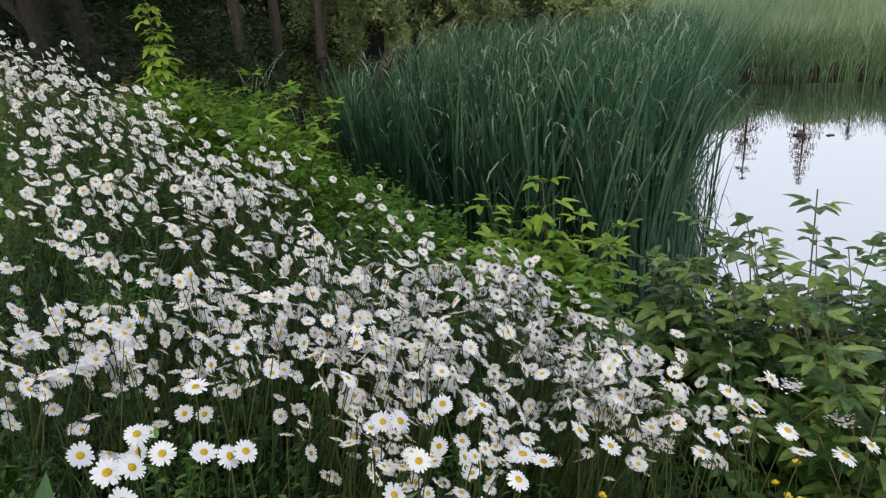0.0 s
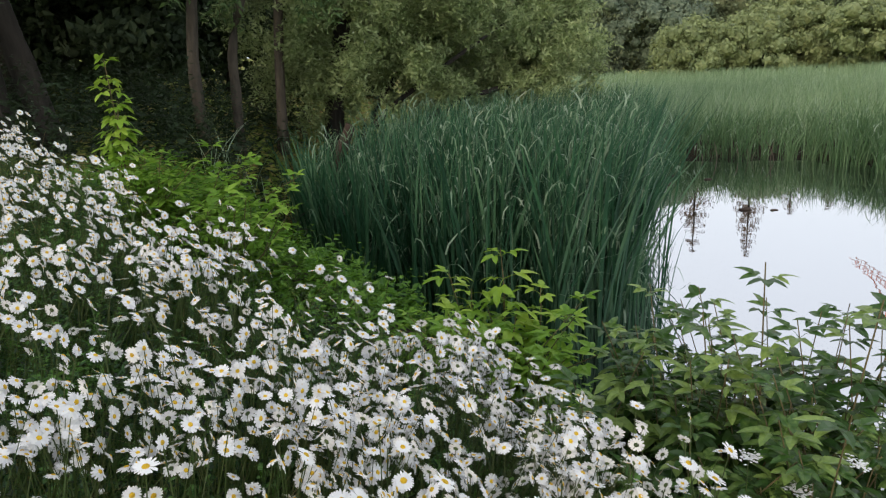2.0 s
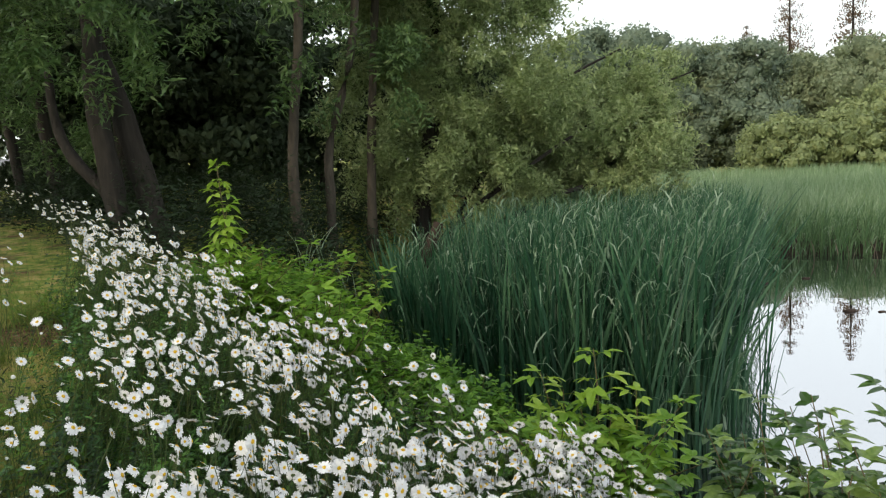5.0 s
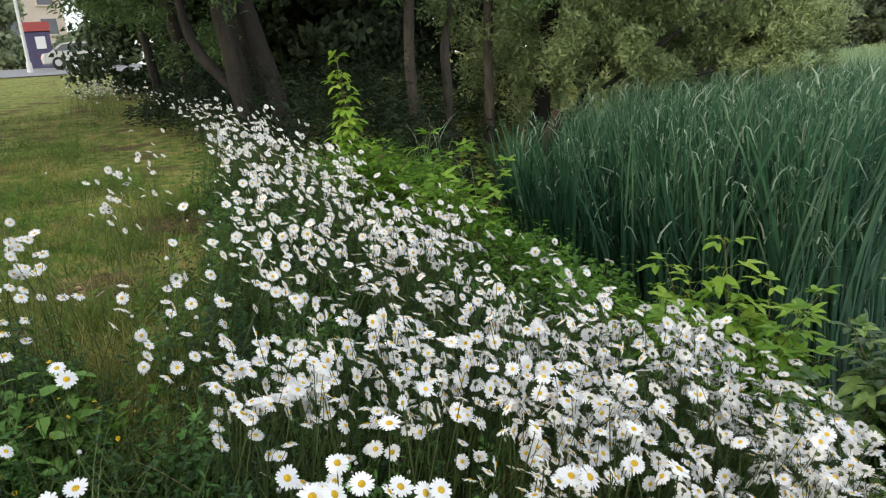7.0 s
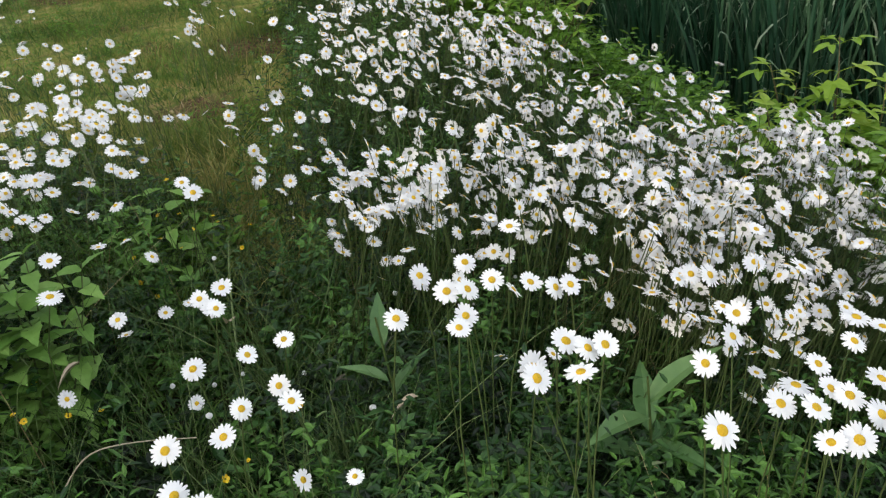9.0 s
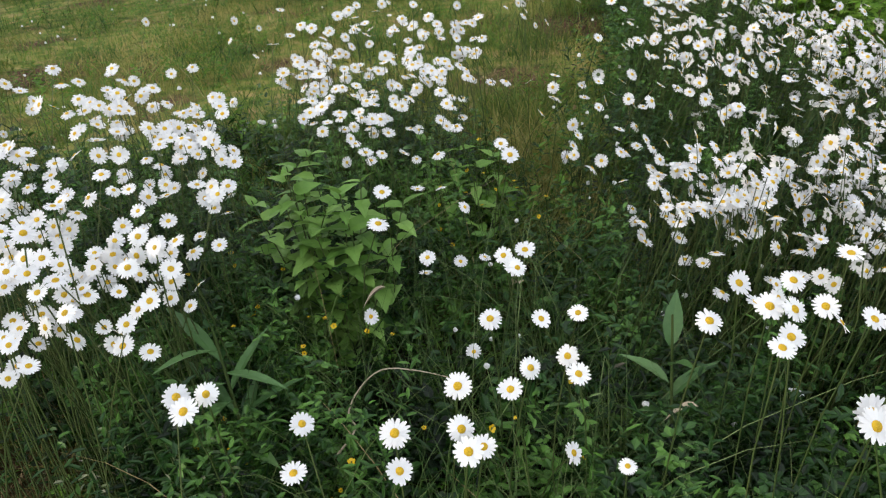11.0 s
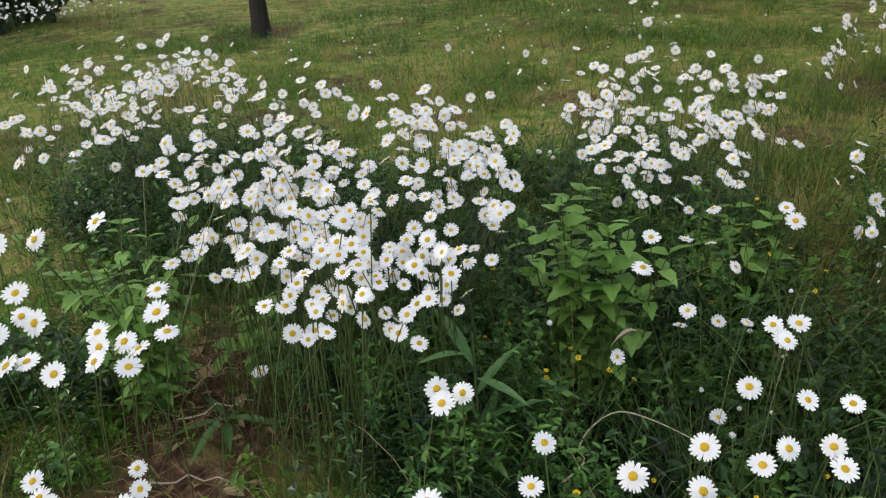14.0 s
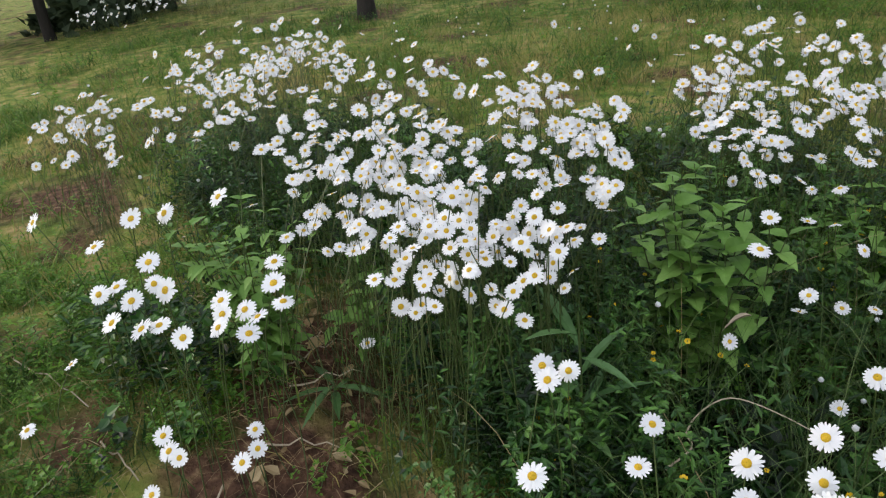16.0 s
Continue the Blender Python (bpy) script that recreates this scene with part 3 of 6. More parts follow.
tree("willow_tree", "light grey-green willow leaning out towards the pond", (-0.1, 9.6, Z),
     [([(0, 0, -0.3), (0.3, 0, 0.7), (0.9, 0.2, 1.7), (1.6, 0.4, 2.8)], 0.09, 0.03, "trunk"),
      ([(0.2, 0, 0.5), (0.9, 0.1, 1.0), (1.7, 0.2, 1.3), (2.3, 0.3, 1.5)], 0.04, 0.012, "limb"),
      ([(0.6, 0.1, 1.2), (1.2, 0.2, 2.1), (1.9, 0.3, 2.9), (2.6, 0.4, 3.2)], 0.04, 0.01, "limb")],
     [(0.5, 0.0, 1.6, 0.7, 0.6, 0.6), (1.2, 0.1, 1.6, 0.75, 0.6, 0.6), (1.75, 0.2, 1.5, 0.6, 0.5, 0.5), (1.3, 0.2, 2.4, 0.8, 0.7, 0.6), (2.0, 0.3, 2.4, 0.6, 0.6, 0.6), (0.5, 0.3, 2.7, 0.8, 0.7, 0.6), (1.7, 0.4, 3.2, 0.7, 0.6, 0.45)],
     7500, LEAFY, 1.0, WILLOW_PALE)


def puffs_of(lobes, r):
    """Rounded leaf clusters set over the outer shells of a crown's lobes."""
    out = []
    for bx, by, bz, rx, ry, rz in lobes:
        n = int(7 + 1.5 * (rx * rz + ry * rz + rx * ry) / (r * r))
        d = unit(R.normal(0, 1, (n, 3)))
        p = d * [rx, ry, rz] * R.uniform(0.72, 0.98, (n, 1)) + [bx, by, bz]
        q = r * R.uniform(0.4, 1.3, n)
        hidden = np.zeros(n, bool)
        for ox, oy, oz, sx, sy, sz in lobes:
            hidden |= (((p - [ox, oy, oz]) / [sx, sy, sz]) ** 2).sum(1) < 0.42
        out += [(*c, w) for c, w, h in zip(p, q, hidden) if c[2] > w * 0.3 and not h]
    return np.array(out)


def far_tree(name, label, x, y, lobes, count, size, mat, trunk_h, category, group, r):
    t = thing(name, label, category, group, at=(x, y, g0(x, y)))
    part("trunk", mesh_of("trunk", *limb([(0, 0, -0.2), (0.1, 0, trunk_h * 0.5), (0, 0.1, trunk_h)], 0.05 + trunk_h * 0.025, 0.04), BARK, True), t)
    puffs = puffs_of(lobes, r)
    turn = frames(R.normal(0, 1, (len(puffs), 3)), R.uniform(0, 6.28, len(puffs)))
    core = stamped(*PUFF_CORE, turn, puffs[:, :3], puffs[:, 3] * 0.55)
    # single leaf sprays all over the clusters
    n = count * 9
    which = R.choice(len(puffs), n, p=puffs[:, 3] ** 2 / (puffs[:, 3] ** 2).sum())
    d = unit(R.normal(0, 1, (n, 3)) * [1, 1, 0.8] + [0, 0, 0.25])
    p = puffs[which, :3] + d * [1, 1, 0.85] * (puffs[which, 3] * R.uniform(0.55, 1.1, n))[:, None]
    v, f = stamped(*SPRAY, frames(d + R.normal(0, 0.6, (n, 3)), R.uniform(0, 6.28, n)), p, size * R.uniform(0.6, 1.5, n))
    part("crown", mesh_of("crown", *joined(core, (v, f)), mat), t)
    return t


def unit_ball(cuts):
    bm = bmesh.new()
    bmesh.ops.create_cube(bm, size=2.0)
    bmesh.ops.subdivide_edges(bm, edges=bm.edges[:], cuts=cuts, use_grid_fill=True)
    bm.verts.ensure_lookup_table()
    v = unit(np.array([q.co[:] for q in bm.verts])) * R.uniform(0.88, 1.1, (len(bm.verts), 1))
    f = np.array([[q.index for q in p.verts] for p in bm.faces])
    bm.free()
    return v, f


PUFF_CORE = unit_ball(2)
SPRAY = (np.array([(0, -0.5, 0), (0.3, 0.0, 0.06), (0, 0.5, 0), (-0.3, 0.0, 0.06)]), np.array([[0, 1, 2, 3]]))


def simple_blob_tree(name, label, x, y, lobes, count, size, mat, trunk_h, category="tree", group=""):
    z = g0(x, y)
    t = thing(name, label, category, group, at=(x, y, z))
    part("trunk", mesh_of("trunk", *limb([(0, 0, -0.2), (0.1, 0, trunk_h * 0.5), (0, 0.1, trunk_h)], 0.05 + trunk_h * 0.025, 0.04), BARK, True), t)
    part("crown", mesh_of("crown", *crown(lobes, count, TUFTS, size, 0.2), mat), t)
    return t


def tuft_base():
    out = []
    for i in range(7):
        v = np.array([(0, 0, 0), (0.05, 0.06, 0.01), (0, 0.15, -0.02), (-0.05, 0.06, 0.01)])
        out.append((rot(v, R.uniform(-60, 60), R.uniform(-60, 60), R.uniform(0, 360)) + R.normal(0, 0.09, 3), np.array([[0, 1, 2, 3]])))
    return joined(*out)


TUFTS = [tuft_base() for _ in range(3)]
simple_blob_tree("bush", "low pale willow bush rising out of the reeds", 2.4, 12.6, [(0, 0, 0.8, 0.9, 0.8, 0.7), (-0.9, 0.2, 0.9, 0.8, 0.7, 0.7), (0.7, 0.4, 0.6, 0.6, 0.6, 0.5)], 1500, 0.8, WILLOW_PALE, 1.0, "bush")

# trees behind the willows, seen dimly between the trunks; their leaf colour holds the shade
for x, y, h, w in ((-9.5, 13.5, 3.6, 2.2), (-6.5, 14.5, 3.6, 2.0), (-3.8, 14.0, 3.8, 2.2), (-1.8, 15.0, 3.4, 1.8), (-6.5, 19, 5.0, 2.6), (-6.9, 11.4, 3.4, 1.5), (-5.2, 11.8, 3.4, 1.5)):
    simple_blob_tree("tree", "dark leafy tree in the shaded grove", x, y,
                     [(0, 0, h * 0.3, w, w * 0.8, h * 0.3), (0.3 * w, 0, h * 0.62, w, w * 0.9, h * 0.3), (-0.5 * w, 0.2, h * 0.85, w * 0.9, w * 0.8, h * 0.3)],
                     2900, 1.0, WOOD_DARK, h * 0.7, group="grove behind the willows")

# the wooded far side of the pond
def polar(deg, far):
    return far * math.sin(radians(deg)), far * math.cos(radians(deg))


# the mid and far leaf colours of these trees include haze
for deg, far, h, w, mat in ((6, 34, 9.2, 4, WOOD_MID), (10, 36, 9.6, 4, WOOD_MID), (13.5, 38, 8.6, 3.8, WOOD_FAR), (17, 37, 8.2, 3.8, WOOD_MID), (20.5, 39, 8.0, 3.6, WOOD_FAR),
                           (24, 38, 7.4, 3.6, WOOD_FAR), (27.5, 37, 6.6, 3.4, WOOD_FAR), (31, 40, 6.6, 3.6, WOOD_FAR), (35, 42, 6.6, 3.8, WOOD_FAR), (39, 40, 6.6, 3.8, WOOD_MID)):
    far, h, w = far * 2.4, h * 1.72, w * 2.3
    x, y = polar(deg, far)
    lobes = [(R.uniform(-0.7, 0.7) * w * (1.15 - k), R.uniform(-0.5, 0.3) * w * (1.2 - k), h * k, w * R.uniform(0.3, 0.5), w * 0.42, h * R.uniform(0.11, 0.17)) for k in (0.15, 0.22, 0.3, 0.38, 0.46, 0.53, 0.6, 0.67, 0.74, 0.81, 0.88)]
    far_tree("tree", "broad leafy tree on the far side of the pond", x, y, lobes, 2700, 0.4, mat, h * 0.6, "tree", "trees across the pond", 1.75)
for deg, far, h, w, mat in ((21.5, 29, 2.4, 2.0, WOOD_GOLD), (24.5, 30, 2.8, 2.4, WOOD_GOLD), (28, 31, 3.4, 2.5, WOOD_GOLD), (32, 30, 3.2, 2.4, WOOD_GOLD), (36, 31, 3.2, 2.4, WOOD_FAR)):
    far, h, w = far * 2.2, h * 1.9, w * 2.1
    x, y = polar(deg, far)
    lobes = [(R.uniform(-0.7, 0.7) * w, R.uniform(-0.4, 0.4) * w, h * k, w * R.uniform(0.4, 0.7), w * 0.6, h * 0.3) for k in (0.3, 0.35, 0.5, 0.6, 0.75)]
    far_tree("bush", "rounded yellow-green bush at the marsh edge", x, y, lobes, 1200, 0.32, mat, h * 0.5, "bush", "bushes across the pond", 0.9)

# ---- the meadow's daisies ----
def ring_quads(rows, n, start=0):
    i = np.arange(n)
    j = (i + 1) % n
    return np.concatenate([np.stack([start + k * n + i, start + k * n + j, start + (k + 1) * n + j, start + (k + 1) * n + i], -1) for k in range(rows)])


def head_petals(n, segs, cup):
    """Rays of a daisy of unit radius, facing +z."""
    out = []
    for i in range(n):
        a, w, l = 360 * i / n + R.uniform(-5, 5), 5.2 / n * R.uniform(0.85, 1.15), R.uniform(0.9, 1.04)
        s = np.linspace(0, 1, segs + 1)
        y = 0.22 + (l - 0.22) * s
        half = w / 2 * np.array([0.5, 1.0, 0.62] if segs == 2 else [0.45, 0.9, 1.0, 0.5])
        z = 0.04 + cup * s + R.uniform(-0.1, 0.1) * s**2 + 0.02 * (i % 2)
        v = np.stack([np.stack([-half, y, z], -1), np.stack([half, y, z + R.uniform(-0.03, 0.03)], -1)], 1).reshape(-1, 3)
        k = np.arange(segs)
        out.append((rot(v, 0, 0, a), np.stack([2 * k, 2 * k + 1, 2 * k + 3, 2 * k + 2], -1)))
    return joined(*out)


def dome(r, z0, top, n=10, rows=3):
    s = np.linspace(0, 1, rows + 1)
    a = np.arange(n) * 2 * np.pi / n
    rr = r * np.cos(s * np.pi / 2 * 0.97)
    zz = z0 + top * np.sin(s * np.pi / 2)
    v = np.stack([rr[:, None] * np.cos(a), rr[:, None] * np.sin(a), zz[:, None] + 0 * a[None]], -1).reshape(-1, 3)
    return v, ring_quads(rows, n)


HEADS = [head_petals(15, 2, c) for c in (0.02, -0.12, 0.12, -0.3)]
EYE_FAR, BRACT = dome(0.31, 0.03, 0.14, 6, 2), dome(0.34, 0.0, -0.16, 6, 1)


BANK = [(-0.95, 1.2), (-1.4, 1.75), (-1.8, 2.6), (-2.6, 3.9), (-2.5, 4.3), (-1.6, 3.4), (-0.93, 2.75), (-0.4, 2.5), (-0.09, 2.22), (0.16, 2.15), (0.36, 1.8),
        (0.52, 1.5), (0.4, 1.1), (0.1, 0.95), (-0.1, 0.95), (-0.5, 0.95), (-0.75, 1.05)]
CREST = [(-2.45, 3.8), (-2.52, 4.1), (-2.03, 3.78), (-1.56, 3.34), (-1.15, 2.94), (-0.92, 2.37), (-1.1, 2.28), (-1.36, 2.37), (-1.8, 2.83)]
SLOPE = [(-1.59, 2.46), (-1.3, 2.26), (-1.05, 2.18), (-0.87, 2.24), (-1.09, 2.79), (-0.8, 2.7), (-0.6, 2.6), (-0.42, 2.52), (-0.24, 2.38), (-0.09, 2.22), (-0.01, 2.0), (-0.25, 1.82),
         (-0.58, 1.66), (-0.81, 1.48), (-1.04, 1.69), (-1.33, 1.94)]
DRIFT = [(-0.77, 1.41), (-0.56, 1.62), (-0.23, 1.73), (-0.01, 1.88), (0.08, 1.7), (0.2, 1.6), (0.21, 1.4), (0.18, 1.16), (-0.1, 1.06), (-0.25, 1.12), (-0.52, 1.1), (-0.71, 1.16)]
POND_SIDE = [(0.02, 1.82), (0.14, 2.1), (0.25, 1.94), (0.28, 1.73), (0.48, 1.66), (0.37, 1.17), (0.23, 1.21), (0.2, 1.42)]
POND_EDGE = [(0.27, 1.54), (0.46, 1.5), (0.62, 1.36), (0.57, 1.18), (0.39, 1.13), (0.22, 1.3)]
THIN_EDGE = [(-1.36, 2.0), (-1.36, 1.74), (-1.25, 1.38), (-1.04, 1.23), (-0.92, 1.17), (-0.66, 1.14), (-0.85, 1.55), (-1.1, 1.78)]
NEAR_LEFT = [(-1.0, 1.44), (-0.54, 1.25), (-0.3, 0.95), (-0.43, 0.9), (-0.68, 1.02), (-0.79, 1.1)]
NEAR_FOOT = [(-0.25, 1.19), (0.12, 1.21), (0.11, 0.96), (-0.12, 0.95)]
STRAGGLE = [(-2.6, 3.9), (-1.9, 2.6), (-1.5, 1.8), (-1.2, 1.3), (-1.55, 1.45), (-1.95, 2.1), (-2.6, 3.2), (-3.2, 4.2)]
FAR_BANK = [(-2.4, 3.9), (-3.1, 4.9), (-4.3, 6.3), (-6.5, 8.0), (-9.2, 9.6), (-8.4, 10.2), (-5.5, 7.4), (-3.8, 5.4), (-2.7, 4.2)]
PATCH_BACK = [(-2.7, -0.46), (-3.2, -0.31), (-3.12, 0.03), (-2.61, 0.28), (-2.28, 0.25), (-2.0, 0.12), (-2.05, -0.06), (-2.11, -0.3), (-2.34, -0.4)]
PATCH = [(-1.89, -0.11), (-1.91, 0.1), (-2.05, 0.19), (-1.97, 0.44), (-1.91, 0.7), (-1.82, 0.83), (-1.58, 0.69), (-1.31, 0.53), (-1.25, 0.43), (-1.24, 0.36), (-1.13, 0.26), (-1.17, 0.09),
         (-1.2, 0.02), (-1.4, -0.01), (-1.58, -0.14)]
PATCH_FRONT = [(-1.54, 0.11), (-1.36, 0.54), (-1.25, 0.43), (-1.24, 0.36), (-1.13, 0.26), (-1.17, 0.09), (-1.2, 0.04), (-1.4, 0.0)]
PATCH_SIDE = [(-1.89, 1.07), (-2.1, 1.52), (-1.83, 1.42), (-1.65, 1.55), (-1.48, 1.4), (-1.27, 1.05), (-1.33, 0.87), (-1.4, 0.79), (-1.53, 0.82)]
LITTLE_PATCH = [(-2.7, -0.8), (-2.97, -0.75), (-2.93, -0.57), (-2.55, -0.51), (-2.28, -0.54), (-2.4, -0.67)]
LOOSE = [(-2.1, -0.9), (-2.1, 0.2), (-0.9, 0.35), (-0.3, 0.7), (-0.6, 1.1), (-1.2, 1.2), (-2.4, 2.0), (-2.9, 3.6), (-4.5, 3.4), (-4.5, -0.9)]
FAR_LAWN = [(-7.2, -1.4), (-8.0, -0.4), (-9.6, 0.5), (-10.2, 0.2), (-8.6, -1.4)]


def clumped(n, poly, tight=0.09, share=0.75, per=9):
    """Places inside a polygon, most of them gathered in clumps."""
    c = inside(max(4, n // per), poly)
    xy = c[R.integers(0, len(c), n * 2)] + R.normal(0, tight, (n * 2, 2))
    free = inside(n, poly)
    m = int(n * share)
    xy = xy[apart_from(xy[:, 0], xy[:, 1], poly) < 0.05][:m]
    return np.concatenate([xy, free[: n - len(xy)]])


# each bed: where the heads are, the stalks' height, its spread, which way the heads face, how far they stray
UPHILL, DOWNHILL, TO_POND, SUNNY = (0.42, 0.08, 0.56), (0.38, 0.16, 0.52), (0.3, 0.36, 0.5), (0.42, -0.22, 0.74)
beds = [(clumped(470, CREST, 0.06, 0.7, 12), 0.5, 0.06, UPHILL, 0.36), (clumped(520, SLOPE, 0.05, 0.82, 13), 0.53, 0.06, UPHILL, 0.38), (clumped(820, DRIFT, 0.045, 0.75, 14), 0.56, 0.06, DOWNHILL, 0.42),
        (clumped(360, POND_SIDE, 0.045, 0.75, 12), 0.54, 0.06, TO_POND, 0.36), (clumped(150, POND_EDGE, 0.04, 0.75, 7), 0.59, 0.06, TO_POND, 0.36), (clumped(70, THIN_EDGE, 0.05, 0.8, 6), 0.48, 0.07, UPHILL, 0.32),
        (clumped(70, NEAR_LEFT, 0.05, 0.75, 6), 0.55, 0.06, UPHILL, 0.3), (clumped(75, NEAR_FOOT, 0.04, 0.75, 8), 0.54, 0.05, DOWNHILL, 0.34),
        (clumped(45, STRAGGLE, 0.07, 0.8, 6), 0.43, 0.07, UPHILL, 0.32), (clumped(360, FAR_BANK, 0.2), 0.4, 0.06, UPHILL, 0.36), (clumped(210, PATCH_BACK, 0.07, 0.75, 8), 0.5, 0.05, SUNNY, 0.3), (clumped(330, PATCH, 0.055, 0.8, 9), 0.53, 0.05, SUNNY, 0.3),
        (clumped(90, PATCH_FRONT, 0.05, 0.7, 7), 0.52, 0.05, SUNNY, 0.26), (clumped(210, PATCH_SIDE, 0.06, 0.75, 9), 0.49, 0.05, SUNNY, 0.3), (clumped(50, LITTLE_PATCH, 0.06), 0.42, 0.05, SUNNY, 0.3),
        (clumped(60, LOOSE), 0.34, 0.08, SUNNY, 0.4), (clumped(170, FAR_LAWN, 0.3), 0.35, 0.05, SUNNY, 0.4)]
xy = np.concatenate([b[0] for b in beds])
tall = np.clip(np.concatenate([R.normal(b[1], b[2], len(b[0])) for b in beds]), 0.14, 0.75)
face = np.concatenate([np.array(b[3]) + R.normal(0, b[4], (len(b[0]), 3)) for b in beds])
top = on_ground(xy[:, 0], xy[:, 1]) + np.stack([0 * tall, 0 * tall, tall], -1)
# stalks on the bank lean down towards the open sky over the pond
lean = R.normal(0, 0.05, (len(xy), 2)) + np.where((apart_from(xy[:, 0], xy[:, 1], BANK) < 0.1)[:, None], [[0.12, -0.03]], [[0.03, -0.01]])
foot = on_ground(*(xy - lean).T, -0.01)
# single flowers: round the bare soil, in the dark grass, along the foot of the bank
SOLO = [(-1.84, -0.65, 1.02), (-1.68, -0.51, 0.99), (-1.77, -0.44, 1.01), (-1.77, -0.37, 1.01), (-1.79, -0.25, 1.02), (-1.58, -0.4, 0.97), (-1.47, -0.43, 0.94), (-1.41, -0.46, 0.93), (-1.51, -0.49, 0.95),
        (-1.53, -0.46, 0.95), (-1.38, -0.41, 0.92), (-1.38, -0.38, 0.92), (-1.33, -0.34, 0.91), (-1.51, -0.39, 0.95), (-1.49, -0.37, 0.94), (-1.41, -0.27, 0.93), (-1.34, -0.28, 0.91), (-1.37, -0.27, 0.92),
        (-1.37, -0.23, 0.92), (-1.35, -0.21, 0.91), (-1.31, -0.23, 0.9), (-1.5, -0.16, 0.95), (-1.44, -0.17, 0.93), (-1.37, -0.16, 0.92)]
SOLO_LOW = [(-1.67, -0.62, 0.74), (-1.4, -0.43, 0.68), (-1.36, -0.42, 0.67), (-1.33, -0.4, 0.67), (-1.36, -0.26, 0.67), (-1.31, -0.26, 0.66), (-1.28, -0.29, 0.66), (-1.5, 0.0, 0.72), (-1.27, -0.45, 0.65), (-1.49, -0.68, 0.71)]
SOLO_GRASS = [(-0.87, 0.3, 0.84), (-0.81, 0.24, 0.83), (-0.77, 0.38, 0.82), (-0.72, 0.34, 0.81), (-0.71, 0.45, 0.81), (-0.68, 0.43, 0.8), (-0.67, 0.45, 0.8), (-0.77, 0.51, 0.82), (-0.71, 0.56, 0.81), (-0.71, 0.61, 0.82),
              (-0.69, 0.68, 0.81), (-0.65, 0.65, 0.81), (-0.73, 0.77, 0.83), (-0.77, 0.72, 0.83), (-0.83, 0.66, 0.84), (-0.92, 0.81, 0.87), (-0.89, 0.8, 0.86), (-0.88, 0.8, 0.86), (-0.9, 0.85, 0.87), (-0.99, 0.23, 0.88),
              (-1.02, 0.2, 0.88), (-0.98, 0.19, 0.88), (-1.24, 0.33, 0.94), (-1.21, 0.78, 0.95), (-1.15, 0.71, 0.92), (-1.12, 1.09, 0.95), (-1.17, 1.12, 0.96), (-0.84, 0.1, 0.84)]
SOLO_BANK = [(-0.5, 0.85, 0.92), (-0.44, 0.9, 0.92), (-0.44, 0.81, 0.92), (-0.38, 0.85, 0.92), (-0.41, 0.82, 0.92), (-0.32, 0.85, 0.92), (-0.28, 0.84, 0.92), (-0.26, 0.85, 0.92), (-0.4, 1.03, 0.92), (-0.39, 0.72, 0.92),
             (-0.39, 0.75, 0.92), (-0.49, 0.73, 0.92), (-0.04, 0.75, 0.92), (-0.07, 0.69, 0.92), (-0.05, 0.6, 0.9), (-0.19, 0.71, 0.92), (-0.21, 0.7, 0.92), (-0.21, 0.65, 0.92), (-0.27, 0.65, 0.92), (-0.26, 0.63, 0.92),
             (-0.24, 0.71, 0.92), (0.0, 1.1, 0.83), (0.07, 1.09, 0.83), (-0.1, 1.05, 0.83), (-0.07, 1.05, 0.83), (-0.03, 0.94, 0.83)]
SOLO_FOOT = [(0.04, 0.78, 0.83), (0.06, 0.74, 0.83), (0.02, 0.74, 0.83), (0.1, 0.77, 0.83), (0.08, 0.78, 0.83), (0.13, 0.74, 0.83), (0.14, 0.81, 0.83), (0.07, 0.68, 0.83), (0.1, 0.69, 0.83), (0.17, 0.7, 0.83),
             (0.19, 0.71, 0.83), (0.18, 0.77, 0.83), (0.19, 0.8, 0.83), (0.13, 0.95, 0.83), (0.16, 0.93, 0.83), (0.12, 0.89, 0.83), (0.07, 0.83, 0.83), (0.66, 1.33, 0.72), (0.56, 1.29, 0.72), (0.46, 1.3, 0.72), (0.62, 1.15, 0.72),
             (0.49, 1.14, 0.72), (0.38, 1.17, 0.72), (0.46, 1.12, 0.7), (0.63, 1.11, 0.7), (0.7, 1.1, 0.7), (0.74, 1.1, 0.72), (0.29, 1.09, 0.74), (0.24, 1.11, 0.76), (0.59, 1.23, 0.72)]
solo = np.array(SOLO + SOLO_LOW + SOLO_GRASS + SOLO_BANK + SOLO_FOOT)
solo_xy = solo[:, :2] + R.normal(0, 0.03, (len(solo), 2)) - [0.03, 0]
foot = np.concatenate([on_ground(solo_xy[:, 0], solo_xy[:, 1], -0.01), foot])
top = np.concatenate([solo, top])
n_all = len(top)
solo_face = R.normal(0, 0.2, (len(solo), 3)) + [0.5, -0.3, 0.8]
solo_face[-30:] += [-0.15, 0.1, 0.1]
facing = np.concatenate([solo_face, face])
facing[:, 2] = np.maximum(facing[:, 2], 0.05)
big = R.uniform(0.0132, 0.0185, n_all)
big[: len(solo)] = R.uniform(0.0172, 0.0225, len(solo))
big[: len(SOLO)] *= 1.2
turns = frames(facing, R.uniform(0, 6.28, n_all))


